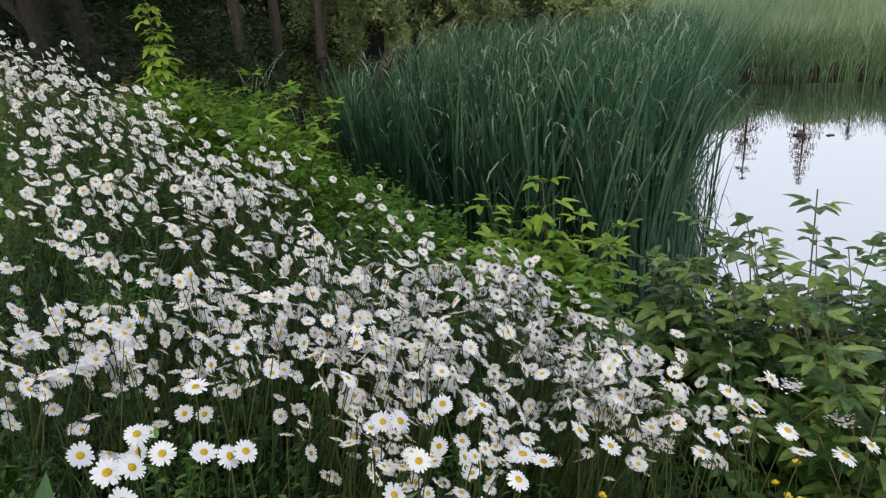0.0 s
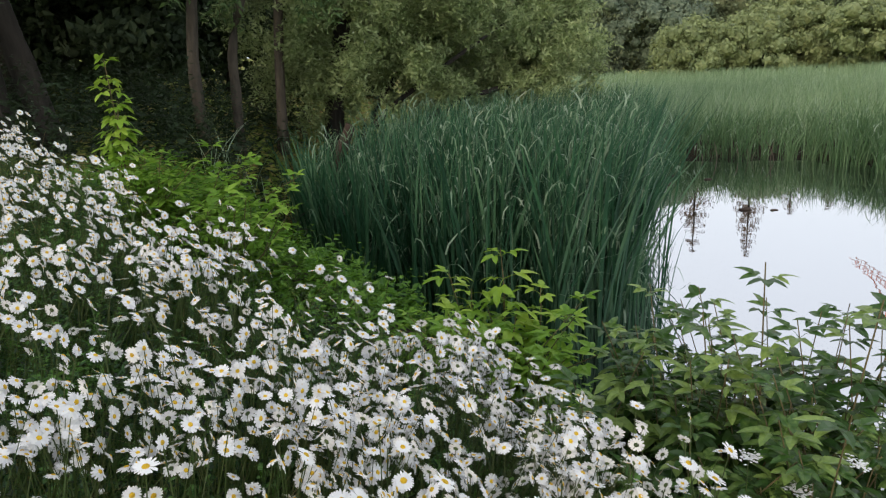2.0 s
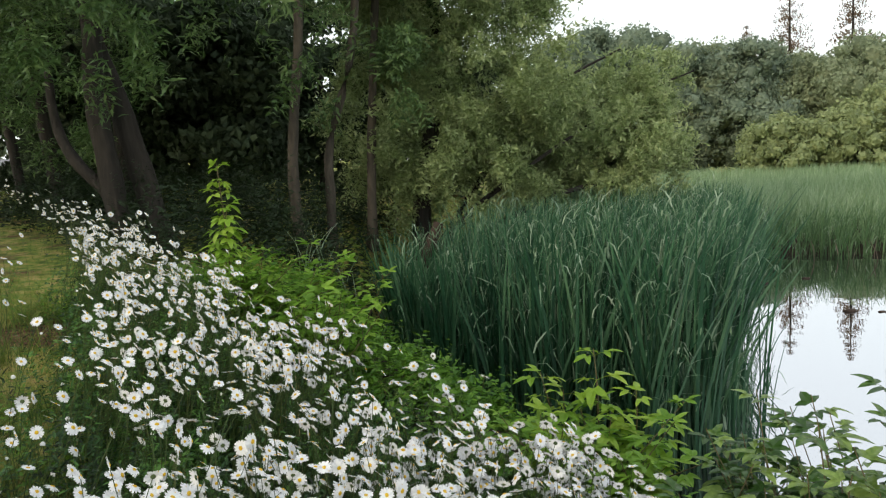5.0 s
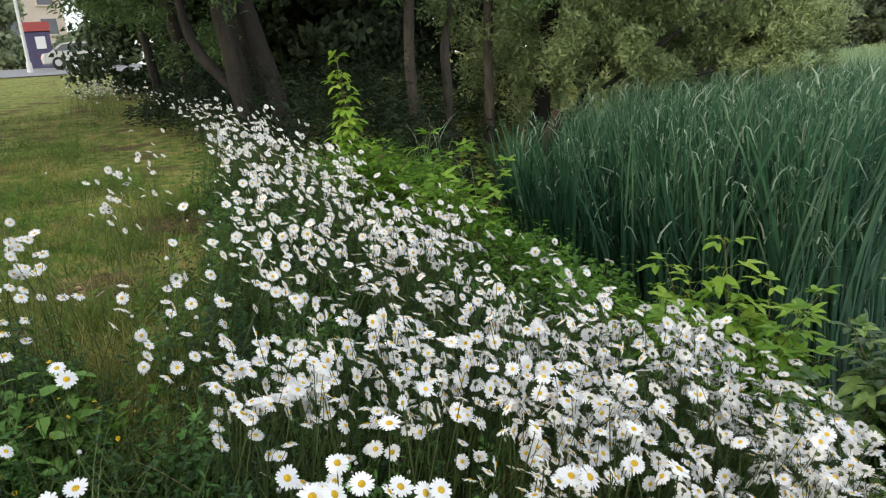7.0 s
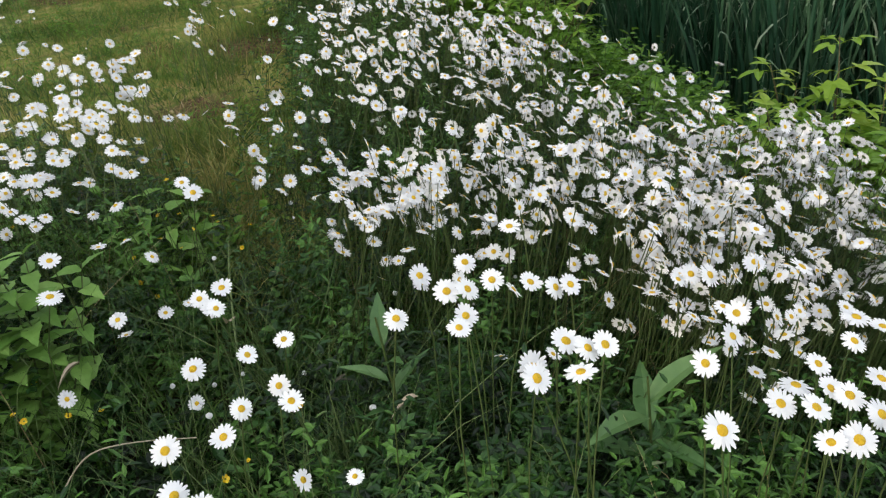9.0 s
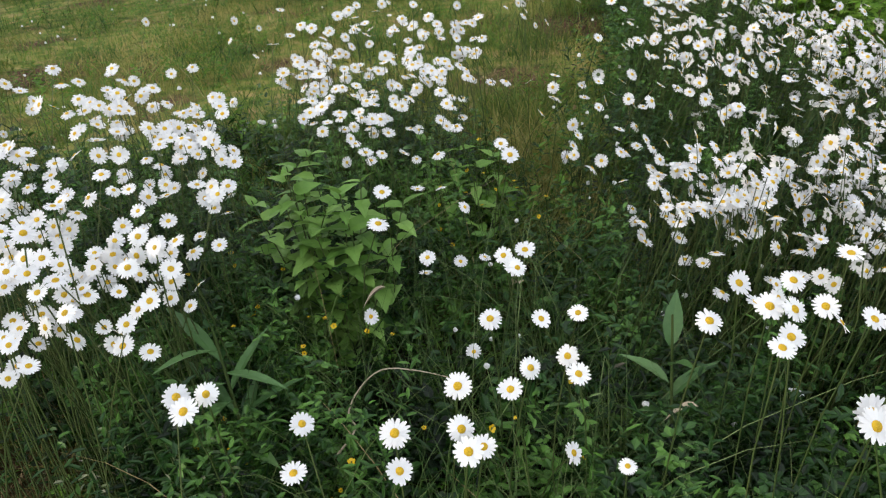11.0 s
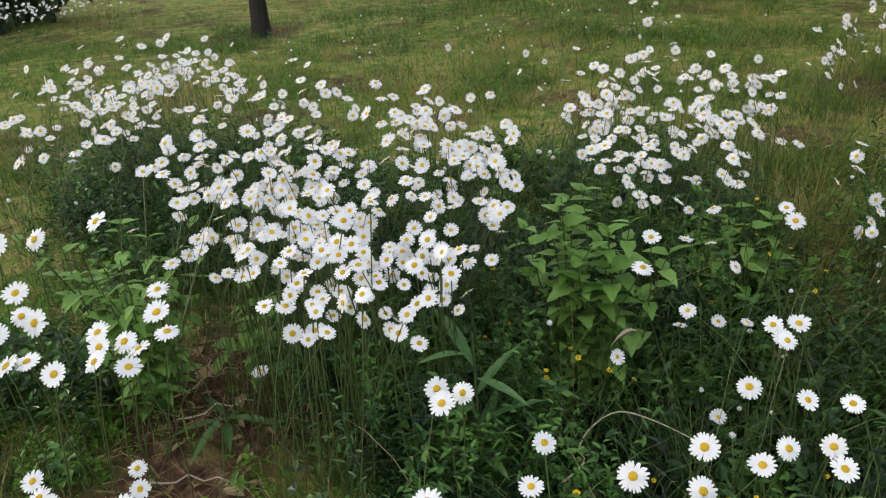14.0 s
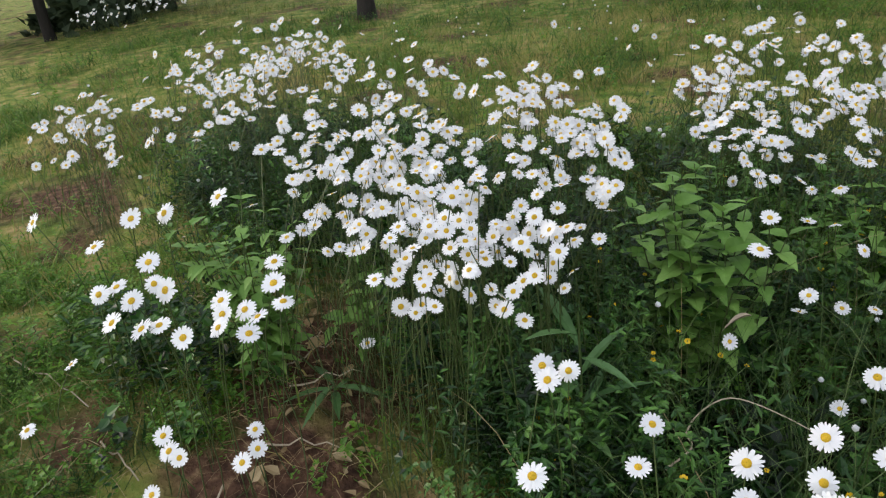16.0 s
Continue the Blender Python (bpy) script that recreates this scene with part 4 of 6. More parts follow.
def stems(a, b, r, sag):
    """Thin stalks from a to b, bowed a little."""
    n = len(a)
    s = np.linspace(0, 1, 5)[None, :, None]
    bow = np.concatenate([R.normal(0, sag, (n, 2)), np.zeros((n, 1))], 1)[:, None]
    mid = a[:, None] * (1 - s) + b[:, None] * s + bow * (s * (1 - s) * 4)
    ang = np.arange(3) * 2.094
    ring = np.stack([np.cos(ang), np.sin(ang), 0 * ang], -1) * r
    v = mid[:, :, None, :] + ring[None, None]
    f = (ring_quads(4, 3)[None] + (np.arange(n) * 15)[:, None, None]).reshape(-1, 4)
    return v.reshape(-1, 3), f


away = np.hypot(top[:, 0] + 0.08, top[:, 1] + 0.05)
order = np.argsort(away)
order = np.concatenate([np.arange(len(solo)), order[order >= len(solo)]])
near, rest = order[:300], order[300:]

# the flowers past the nearest few hundred: one meadow
groups = []
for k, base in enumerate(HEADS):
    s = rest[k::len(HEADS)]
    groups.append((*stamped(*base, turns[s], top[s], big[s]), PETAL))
groups.append((*stamped(*EYE_FAR, turns[rest], top[rest], big[rest]), DISC))
groups.append((*stamped(*BRACT, turns[rest], top[rest], big[rest]), BACK))
groups.append((*stems(foot[rest], top[rest], 0.00095, 0.05), STEM))
thing("daisy_meadow", "dense drift of white ox-eye daisies with yellow centres", "daisies", kind="stuff", data=mesh_multi("daisy_meadow", groups))

# the nearest flowers, one by one
NEAR_PETALS = [mesh_of("petals", *head_petals(n, 3, c), PETAL_ONE) for n, c in ((21, 0.02), (24, -0.08), (19, 0.08), (22, -0.2), (18, -0.02))]
NEAR_DISC = mesh_of("disc", *dome(0.31, 0.03, 0.15, 14, 4), DISC, True)
NEAR_BRACT = mesh_of("bract", *dome(0.33, 0.02, -0.16, 10, 2), BACK, True)
for c, i in enumerate(near):
    d = thing("daisy", "white ox-eye daisy with a yellow disc on a thin green stem", "daisy", "daisies on the bank", at=foot[i])
    v, f = stems(np.zeros((1, 3)), (top[i] - foot[i])[None], 0.0014, 0.025)
    part("stem", mesh_of("stem", v, f, STEM, True), d)
    m = matrix(turns[i], top[i] - foot[i], big[i])
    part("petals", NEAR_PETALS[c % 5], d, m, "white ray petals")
    part("disc", NEAR_DISC, d, m, "domed yellow centre")
    part("bract", NEAR_BRACT, d, m)

# buds and buttercups
def small_flowers(name, label, category, xy, lift, r, mat, kind_head):
    a = on_ground(xy[:, 0], xy[:, 1])
    b = a + np.concatenate([R.normal(0, 0.03, (len(xy), 2)), R.uniform(*lift, (len(xy), 1))], 1)
    t = frames(R.normal(0, 0.4, (len(xy), 3)) + [0.2, -0.2, 1], R.uniform(0, 6, len(xy)))
    g = [(*stamped(*kind_head, t, b, R.uniform(r * 0.7, r * 1.2, len(xy))), mat), (*stems(a, b, 0.0009, 0.02), STEM)]
    thing(name, label, category, kind="stuff", data=mesh_multi(name, g))


CUP = head_petals(5, 2, 0.35)
small_flowers("buttercups", "golden buttercups clustered under the shrub", "buttercups", clumped(190, [(0.3, 0.85), (0.4, 1.15), (0.69, 1.29), (0.88, 1.24), (0.8, 1.0)], 0.05), (0.3, 0.5), 0.0085, YELLOW, CUP)
small_flowers("buttercups", "small yellow buttercups among the grass", "buttercups",
              np.concatenate([clumped(34, [(-1.45, 0.25), (-1.6, 0.5), (-1.1, 0.8), (-0.6, 0.8), (-0.9, 0.3)], 0.1), clumped(16, [(-1.7, 1.0), (-1.8, 1.4), (-1.2, 1.5), (-1.2, 1.0)])]),
              (0.12, 0.28), 0.006, YELLOW, CUP)
small_flowers("daisy_buds", "closed white daisy buds and small clover heads", "buds", np.concatenate([clumped(110, LOOSE, 0.15), clumped(80, BANK, 0.15)]), (0.18, 0.42), 0.006, PETAL, dome(1.0, -0.6, 1.5, 6, 3))

# ---- grass and low herbs ----


BARE = ((-1.85, -0.02, 0.2), (-1.66, -0.08, 0.2), (-1.48, -0.2, 0.2), (-1.35, -0.32, 0.16), (-2.15, 2.45, 0.26), (-1.85, 1.75, 0.16), (-2.5, 3.3, 0.25), (-2.9, 0.9, 0.25), (-3.3, -0.9, 0.3), (-2.2, -0.85, 0.16), (-1.7, -0.68, 0.16), (-1.45, -0.5, 0.14), (-2.8, -0.75, 0.2))


def off_soil(xy):
    keep = np.ones(len(xy), bool)
    for bx, by, br in BARE:
        keep &= (np.hypot(xy[:, 0] - bx, xy[:, 1] - by) > br * R.uniform(0.4, 1.2, len(xy))) | (R.random(len(xy)) < 0.14)
    x, y = xy.T
    worn = np.sin(3.1 * x + 1.3) * np.sin(2.7 * y) + 0.7 * np.sin(7 * x + 2 * y) * np.sin(6 * y - 3 * x)
    keep &= (worn < 0.12) | (R.random(len(xy)) < 0.3) | (apart_from(x, y, MEADOW) < 0)
    return xy[keep]


def sward(name, label, xy, h, w, lean, mat, k=2, droop=0.15, category="grass"):
    xy = off_soil(xy + R.normal(0, 0.09, (len(xy), 2)))
    n = len(xy)
    v, f = blades(on_ground(xy[:, 0], xy[:, 1], -0.01), R.uniform(*h, n), R.uniform(*w, n), R.normal(0, lean, (n, 2)) + [0.05, -0.02], k, R.uniform(0, droop * 2, n))
    thing(name, label, category, kind="stuff", data=mesh_of(name, v, f, mat))


def herb_base(n, ll, lw, stem, rise):
    out = []
    for i in range(n):
        a = ll * R.uniform(0.7, 1.2)
        v = np.array([(0, 0, 0), (lw * 0.46, 0.28 * a, 0.1 * lw), (lw * 0.4, 0.68 * a, -0.06 * a), (0, a, -0.22 * a), (-lw * 0.4, 0.68 * a, -0.06 * a), (-lw * 0.46, 0.28 * a, 0.1 * lw)])
        f = np.array([[0, 1, 2, 3], [0, 3, 4, 5]])
        out.append((rot(v, R.uniform(*rise), 0, i * 137.5) + [0, 0, stem * (i + 1) / n], f))
    return joined(*out)


def lobed_base(n, ll, stem):
    """A low plant of stalked leaves, each cut into three lobes."""
    out = []
    for i in range(n):
        a, h = i * 137.5, stem * R.uniform(0.4, 1.0)
        for turn, size in ((-52, 0.8), (0, 1.0), (52, 0.8)):
            v = np.array([(0, 0, 0), (ll * 0.36, ll * 0.6, 0.12 * ll), (0, ll * 1.1, 0), (-ll * 0.36, ll * 0.6, 0.12 * ll)]) * size
            out.append((rot(rot(v, R.uniform(-25, 20), 0, turn) + [0, ll * 0.9, h], 0, 0, a), np.array([[0, 1, 2, 3]])))
    return joined(*out)


HERBS = [herb_base(9, 0.042, 0.022, 0.17, (-10, 50)), herb_base(10, 0.036, 0.026, 0.12, (-15, 40)), herb_base(10, 0.05, 0.01, 0.2, (0, 60)), herb_base(14, 0.025, 0.016, 0.22, (-10, 40)), lobed_base(7, 0.03, 0.16), lobed_base(9, 0.022, 0.11)]


FOLIAGE = [herb_base(34, 0.028, 0.008, 0.42, (-5, 55)), herb_base(28, 0.021, 0.009, 0.34, (-15, 45)), herb_base(24, 0.034, 0.006, 0.3, (0, 60)), lobed_base(16, 0.018, 0.34)]


def herbs(name, label, xy, size, mat, lift=0.0, kinds=HERBS):
    xy = off_soil(xy + R.normal(0, 0.06, (len(xy), 2)))
    n = len(xy)
    p = on_ground(xy[:, 0], xy[:, 1], lift)
    t = frames(R.normal(0, 0.22, (n, 3)) + [0.05, -0.02, 1], R.uniform(0, 6.28, n))
    v, f = joined(*[stamped(*h, t[k::len(kinds)], p[k::len(kinds)], R.uniform(*size, len(p[k::len(kinds)]))) for k, h in enumerate(kinds)])
    thing(name, label, "herbs", kind="stuff", data=mesh_of(name, v, f, mat))


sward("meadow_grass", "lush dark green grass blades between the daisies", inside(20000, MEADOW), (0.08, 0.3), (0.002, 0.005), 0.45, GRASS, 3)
LAWN = [(-1.0, -1.6), (-1.3, 0.1), (-2.0, 0.2), (-2.2, 2.2), (-2.8, 4.0), (-4.6, 6.3), (-8.5, 9.5), (-16, 12), (-16, -5), (-4, -3.5)]
SEEN_LAWN = [(-1.9, 2.0), (-2.7, 3.9), (-4.4, 6.1), (-8.2, 9.2), (-11, 9.6), (-11, -2), (-3.2, -1.4), (-2.6, 0.8)]
near_lawn = inside(60000, [(-1.0, -1.6), (-1.2, 0.2), (-1.5, 1.2), (-1.8, 3.0), (-2.8, 4.0), (-5.2, 5.5), (-5.5, -1.6)])
sward("lawn_grass", "short mown yellow-green lawn grass", near_lawn[:34000], (0.03, 0.12), (0.003, 0.007), 0.6, TURF, 2)
sward("far_lawn_grass", "trodden yellow-green lawn reaching back to the trees", np.concatenate([clumped(52000, SEEN_LAWN, 0.16, 0.6, 70), inside(9000, LAWN)]), (0.035, 0.11), (0.005, 0.012), 0.6, TURF, 1)
TUFTY = [(-1.2, -1.3), (-1.9, -0.2), (-3.7, 0.5), (-3.0, 2.0), (-2.1, 2.6), (-2.9, 4.0), (-5.4, 6.0), (-7.5, 6.5), (-8, -2)]
sward("lawn_tufts", "darker unmown grass tufts dotted over the lawn", clumped(17000, TUFTY, 0.06, 0.97, 45), (0.05, 0.17), (0.003, 0.007), 0.6, TUFT, 2)
herbs("lawn_weeds", "flat green clover and plantain leaves in the lawn", clumped(3200, TUFTY, 0.1, 0.9, 22), (0.25, 0.75), GOUT)
NEAR_EDGE = [(-1.0, -1.0), (-1.1, -0.4), (-1.9, -0.5), (-2.7, -0.8), (-2.4, -1.3)]
sward("edge_grass", "thin trodden grass and sprouts at the edge of the soil", clumped(9000, NEAR_EDGE, 0.06, 0.8, 30), (0.02, 0.1), (0.0015, 0.004), 0.8, TUFT, 2)
herbs("edge_sprouts", "small lobed weed sprouts on the trodden ground", np.concatenate([clumped(900, NEAR_EDGE, 0.07, 0.8, 12), clumped(260, [(-1.9, -0.2), (-1.5, 0.05), (-1.1, -0.05), (-1.1, -0.4), (-1.6, -0.4)], 0.05, 0.8, 8)]), (0.2, 0.55), GOUT, 0.0, HERBS[1:])
sward("ragged_grass", "long unmown grass along the ragged edge of the daisy bank", np.concatenate([clumped(3600, STRAGGLE, 0.12, 0.85, 40), clumped(1400, THIN_EDGE, 0.12, 0.85, 40), clumped(4200, [(-2.5, 0.9), (-2.5, 2.2), (-1.5, 2.0), (-1.1, 1.25), (-1.4, 1.0)], 0.12, 0.8, 40)]), (0.07, 0.24), (0.002, 0.005), 0.55, TURF, 3)
herbs("ragged_weeds", "leafy weeds along the ragged edge of the daisy bank", clumped(260, STRAGGLE, 0.12, 0.85, 12), (0.3, 0.8), GOUT)
STRAWS = np.concatenate([clumped(1500, [(-1.3, -1.2), (-1.9, -0.1), (-3.7, 0.6), (-3.0, 2.2), (-2.3, 3.2), (-3.5, 4.2), (-6, 4), (-6, -1.2)], 0.2), clumped(420, [(-2.6, 2.0), (-2.6, 2.9), (-1.7, 3.0), (-1.5, 1.7), (-1.9, 1.5)], 0.12), clumped(420, [(-2.4, -0.9), (-1.9, 0.2), (-1.2, 0.2), (-1.1, -0.4), (-1.5, -0.9)], 0.1)])
v, f = blades(on_ground(STRAWS[:, 0], STRAWS[:, 1], 0.004), R.uniform(0.04, 0.16, len(STRAWS)), R.uniform(0.001, 0.003, len(STRAWS)), R.normal(0, 1.6, (len(STRAWS), 2)), 3, 0.9)
thing("dry_straw", "scattered dry brown straw on bare soil", "straw", kind="stuff", data=mesh_of("dry_straw", v, f, STRAW))
n = 260
xy = clumped(n, MEADOW, 0.2)
v, f = blades(on_ground(xy[:, 0], xy[:, 1]), R.uniform(0.3, 0.6, n), R.uniform(0.0012, 0.0026, n), R.normal(0, 0.4, (n, 2)), 5, 0.12)
thing("grass_stalks", "thin pale seed stalks arching over the meadow", "grass", kind="stuff", data=mesh_of("grass_stalks", v, f, STRAW))


n = 760
xy = clumped(n, [(-1.5, 0.3), (-1.5, 1.1), (-0.9, 1.2), (-0.2, 1.0), (0.2, 0.7), (-0.6, 0.4)], 0.12)
v, f = blades(on_ground(xy[:, 0], xy[:, 1]), R.uniform(0.28, 0.6, n), R.uniform(0.0013, 0.0028, n), R.normal(0, 0.5, (n, 2)) + [-0.1, 0.1], 5, R.uniform(0.05, 0.4, n))
thing("arching_grass", "pale green arching grass stalks in the dark sward", "grass", kind="stuff", data=mesh_of("arching_grass", v, f, PALE_GRASS))
for tx, ty, tn, th in ((-0.72, 0.85, 70, 0.34), (-0.95, 0.98, 60, 0.3), (-0.5, 0.66, 60, 0.26), (-1.02, 0.72, 60, 0.28), (-0.3, 0.72, 50, 0.28), (-2.3, 0.2, 60, 0.26), (-2.75, 0.25, 60, 0.24)):
    ang = R.uniform(0, 6.28, tn)
    rad = R.uniform(0.1, 0.9, tn)
    v, f = blades(on_ground(np.full(tn, tx), np.full(tn, ty)) + R.normal(0, 0.015, (tn, 3)) * [1, 1, 0], R.uniform(0.6, 1.1, tn) * th, R.uniform(0.0018, 0.0038, tn), np.stack([np.cos(ang), np.sin(ang)], -1) * rad[:, None], 4, 0.25 * rad)
    thing("grass_tuft", "fan of long green grass blades in the meadow", "grass", "grass tufts", data=mesh_of("grass_tuft", v, f, PALE_GRASS))


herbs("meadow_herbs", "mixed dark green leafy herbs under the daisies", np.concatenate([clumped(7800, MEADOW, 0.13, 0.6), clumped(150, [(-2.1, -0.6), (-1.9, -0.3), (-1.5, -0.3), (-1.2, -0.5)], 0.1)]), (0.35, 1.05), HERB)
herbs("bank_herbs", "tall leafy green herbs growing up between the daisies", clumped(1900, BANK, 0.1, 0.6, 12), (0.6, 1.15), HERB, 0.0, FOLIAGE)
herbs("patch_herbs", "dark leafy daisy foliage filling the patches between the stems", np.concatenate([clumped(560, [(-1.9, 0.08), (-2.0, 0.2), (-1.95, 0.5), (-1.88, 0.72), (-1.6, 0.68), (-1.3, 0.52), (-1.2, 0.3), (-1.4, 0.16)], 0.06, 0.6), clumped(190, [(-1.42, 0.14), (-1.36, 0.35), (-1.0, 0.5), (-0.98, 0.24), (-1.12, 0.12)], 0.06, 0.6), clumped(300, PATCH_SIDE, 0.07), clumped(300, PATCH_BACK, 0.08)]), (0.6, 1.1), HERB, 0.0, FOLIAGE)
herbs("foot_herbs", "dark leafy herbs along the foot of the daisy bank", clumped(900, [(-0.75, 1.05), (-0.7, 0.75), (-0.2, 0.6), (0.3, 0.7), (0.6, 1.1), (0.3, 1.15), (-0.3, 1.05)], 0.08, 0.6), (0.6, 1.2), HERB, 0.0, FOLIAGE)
herbs("lawn_herbs", "low broad-leaved weeds in the lawn", np.concatenate([clumped(2200, LOOSE, 0.12), clumped(1500, [(-1.1, -0.9), (-1.3, -0.1), (-2.0, -0.1), (-2.3, -0.4), (-3.6, -0.6), (-3.6, -1.3)], 0.12)]), (0.2, 0.5), GOUT)
herbs("weed_patches", "lighter green leafy weeds scattered through the meadow", np.concatenate([clumped(620, MEADOW, 0.06, 0.9), clumped(170, [(-1.8, 1.2), (-1.75, 1.5), (-1.35, 1.5), (-1.3, 1.1)], 0.08)]), (0.5, 1.1), GOUT)
herbs("undergrowth", "fresh green goutweed and nettles between daisies and reeds", clumped(3000, UNDER, 0.12, 0.4), (0.6, 1.5), GOUT)
herbs("shrub_undergrowth", "leafy green herbs filling the foot of the shrubs", clumped(900, [(0.45, 1.95), (0.7, 2.6), (1.05, 2.5), (1.4, 2.0), (1.4, 1.5), (0.95, 1.1), (0.65, 1.2)], 0.12, 0.4), (1.0, 2.0), HERB)
# near-black leaves stand in for the deep shade under the willows
herbs("grove_undergrowth", "leafy undergrowth beneath the willow grove, coloured near black for the shade", clumped(2600, [(-1.2, 5.4), (-2.3, 4.6), (-3.2, 5.2), (-4.6, 6.6), (-7, 8.4), (-7, 10), (-1.6, 9.5)], 0.3, 0.5), (1.0, 2.4), SHADE_LEAF, 0.0, HERBS + FOLIAGE)

# ---- plants with large leaves ----
def leaf_turn(d, roll=0.0):
    y = unit(np.asarray(d, float))
    x = unit(np.cross(y, [math.sin(roll), 0.0, math.cos(roll)]))
    return np.stack([x, y, np.cross(x, y)], -1)


def trifoliate(ll, lw):
    v, f = leaf(ll, lw, 4, 0.14, 0.35, 0.4, 0.12)
    stalk = tube([(0, 0, 0), (0, 0.03, 0.004), (0, 0.06, 0)], [0.0016, 0.0013, 0.001], 3)
    side = [(rot(v * 0.85, 0, sx * 12, sx * 58) + [0, 0.05, 0], f) for sx in (-1, 1)]
    return joined(stalk, (v + [0, 0.06, 0], f), *side)


MAPLE_LEAVES = [mesh_of("leaf", *trifoliate(0.075, 0.042), MAPLE) for _ in range(2)]
GREEN_MAPLE = foliage("shaded_maple_leaf", (0.07, 0.17, 0.014), (0.16, 0.31, 0.03), (0.3, 0.46, 0.07), 0.45, 0.4, 30, True)
GREEN_LEAVES = [mesh_of("leaf", *trifoliate(0.075, 0.042), GREEN_MAPLE) for _ in range(2)]
SHRUB_LEAVES = [mesh_of("leaf", *trifoliate(0.085 + 0.02 * k, 0.055), SHRUB) for k in range(2)]
NETTLE_LEAVES = [mesh_of("leaf", *leaf(0.072, 0.042, 6, 0.12, 0.35, 0.33, 0.1), NETTLE) for _ in range(1)]
BROAD_LEAVES = [mesh_of("leaf", *leaf(0.2 + 0.03 * k, 0.062, 8, 0.22, 0.3, 0.42, 0.03), LANCE) for k in range(2)]
LANCE_LEAVES = [mesh_of("leaf", *leaf(0.19 + 0.03 * k, 0.032, 6, 0.2, 0.25, 0.45), LANCE) for k in range(2)]


def leafy_stem(parent, foot_, tip, r, nodes, per, meshes, size, rise=(0.0, 0.5), stem_mat=None, first=0.25):
    """A stalk with leaves set round it at its nodes."""
    a, b = np.array(foot_, float), np.array(tip, float)
    mid = (a + b) / 2 + [*R.normal(0, 0.03, 2), 0]
    s = np.linspace(0, 1, 6)[:, None]
    p = (1 - s) ** 2 * a + 2 * s * (1 - s) * mid + s**2 * b
    part("stem", mesh_of("stem", *tube(p, np.linspace(r, r * 0.4, 6), 5), stem_mat or TWIG, True), parent)
    turn0 = R.uniform(0, 6.28)
    for k in range(nodes):
        u = first + (1 - first) * (k + 0.7) / nodes
        q = (1 - u) ** 2 * a + 2 * u * (1 - u) * mid + u**2 * b
        for j in range(per):
            ang = turn0 + k * 1.57 + j * 6.283 / per + R.normal(0, 0.25)
            up = R.uniform(*rise) + 0.5 * (u > 0.93)
            m = matrix(leaf_turn((math.cos(ang), math.sin(ang), up), R.normal(0, 0.25)), q, size * R.uniform(0.75, 1.2) * (1.0 - 0.35 * u**4))
            part("leaf", meshes[(k + j) % len(meshes)], parent, m)


def plant(name, label, category, x, y, stalks, r, nodes, per, meshes, size, rise=(0.0, 0.5), stem_mat=None, first=0.25):
    z = g0(x, y)
    t = thing(name, label, category, at=(x, y, z))
    for fx, fy, tx, ty, tz in stalks:
        fz = g0(x + fx, y + fy) - z - 0.01
        leafy_stem(t, (fx, fy, fz), (tx, ty, tz - z), r, nodes, per, meshes, size, rise, stem_mat, first)
    return t


plant("maple_sapling", "slender yellow-green maple sapling standing above the daisies", "sapling", -1.53, 3.7,
      [(0, 0, -0.03, 0, 1.64), (0.02, 0, 0.02, -0.03, 1.42)], 0.006, 13, 4, MAPLE_LEAVES, 0.98, (-0.7, 0.3), None, 0.12)
around = [(*R.normal(0, 0.12, 2), R.normal(0.08, 0.26), R.normal(-0.05, 0.2), R.uniform(0.92, 1.2)) for _ in range(34)]
plant("sapling_thicket", "bright green young maple shoots crowded on the bank", "thicket", -1.36, 3.66, around, 0.004, 6, 3, GREEN_LEAVES, 1.0)
around = [(*R.normal(0, 0.08, 2), R.normal(0.06, 0.16), R.normal(-0.04, 0.18), R.uniform(0.74, 1.02)) for _ in range(16)]
plant("sapling_thicket", "small green shoots at the thicket's end", "thicket", -0.92, 3.3, around, 0.004, 5, 3, GREEN_LEAVES, 0.95)
plant("maple_sapling", "young maple sapling with drooping yellow-green leaves before the reeds", "sapling", 0.3, 2.82,
      [(0, 0, 0.03, 0.06, 0.78), (-0.08, 0.02, -0.19, 0.08, 0.68), (-0.05, 0, -0.1, 0.03, 0.62), (0.08, 0, 0.19, 0.02, 0.61), (0.02, -0.04, 0.08, -0.08, 0.56), (-0.1, -0.05, -0.2, -0.1, 0.56), (0.1, -0.05, 0.28, -0.06, 0.52)],
      0.005, 5, 3, MAPLE_LEAVES, 1.25, (-0.6, 0.2))
for ex, ey, lo, hi in ((0.86, 1.7, 0.36, 0.66), (1.1, 1.6, 0.45, 0.82), (0.98, 2.0, 0.45, 0.8), (0.7, 2.1, 0.35, 0.68), (1.06, 1.42, 0.35, 0.62), (1.25, 1.9, 0.4, 0.8), (0.84, 1.92, 0.4, 0.74), (1.15, 2.2, 0.35, 0.72)):
    around = [(R.uniform(-0.2, 0.2), R.uniform(-0.2, 0.2), R.uniform(-0.3, 0.3), R.uniform(-0.28, 0.28), R.uniform(lo, hi)) for _ in range(19)]
    plant("elder_shrub", "dense green shrub with broad glossy leaves overhanging the pond", "shrub", ex, ey, around, 0.004, 6, 3, SHRUB_LEAVES, 0.82, (-0.3, 0.3), None, 0.12)
around = [(*R.normal(0, 0.14, 2), R.normal(0.03, 0.22), R.normal(-0.1, 0.12), R.uniform(0.35, 0.6)) for _ in range(24)]
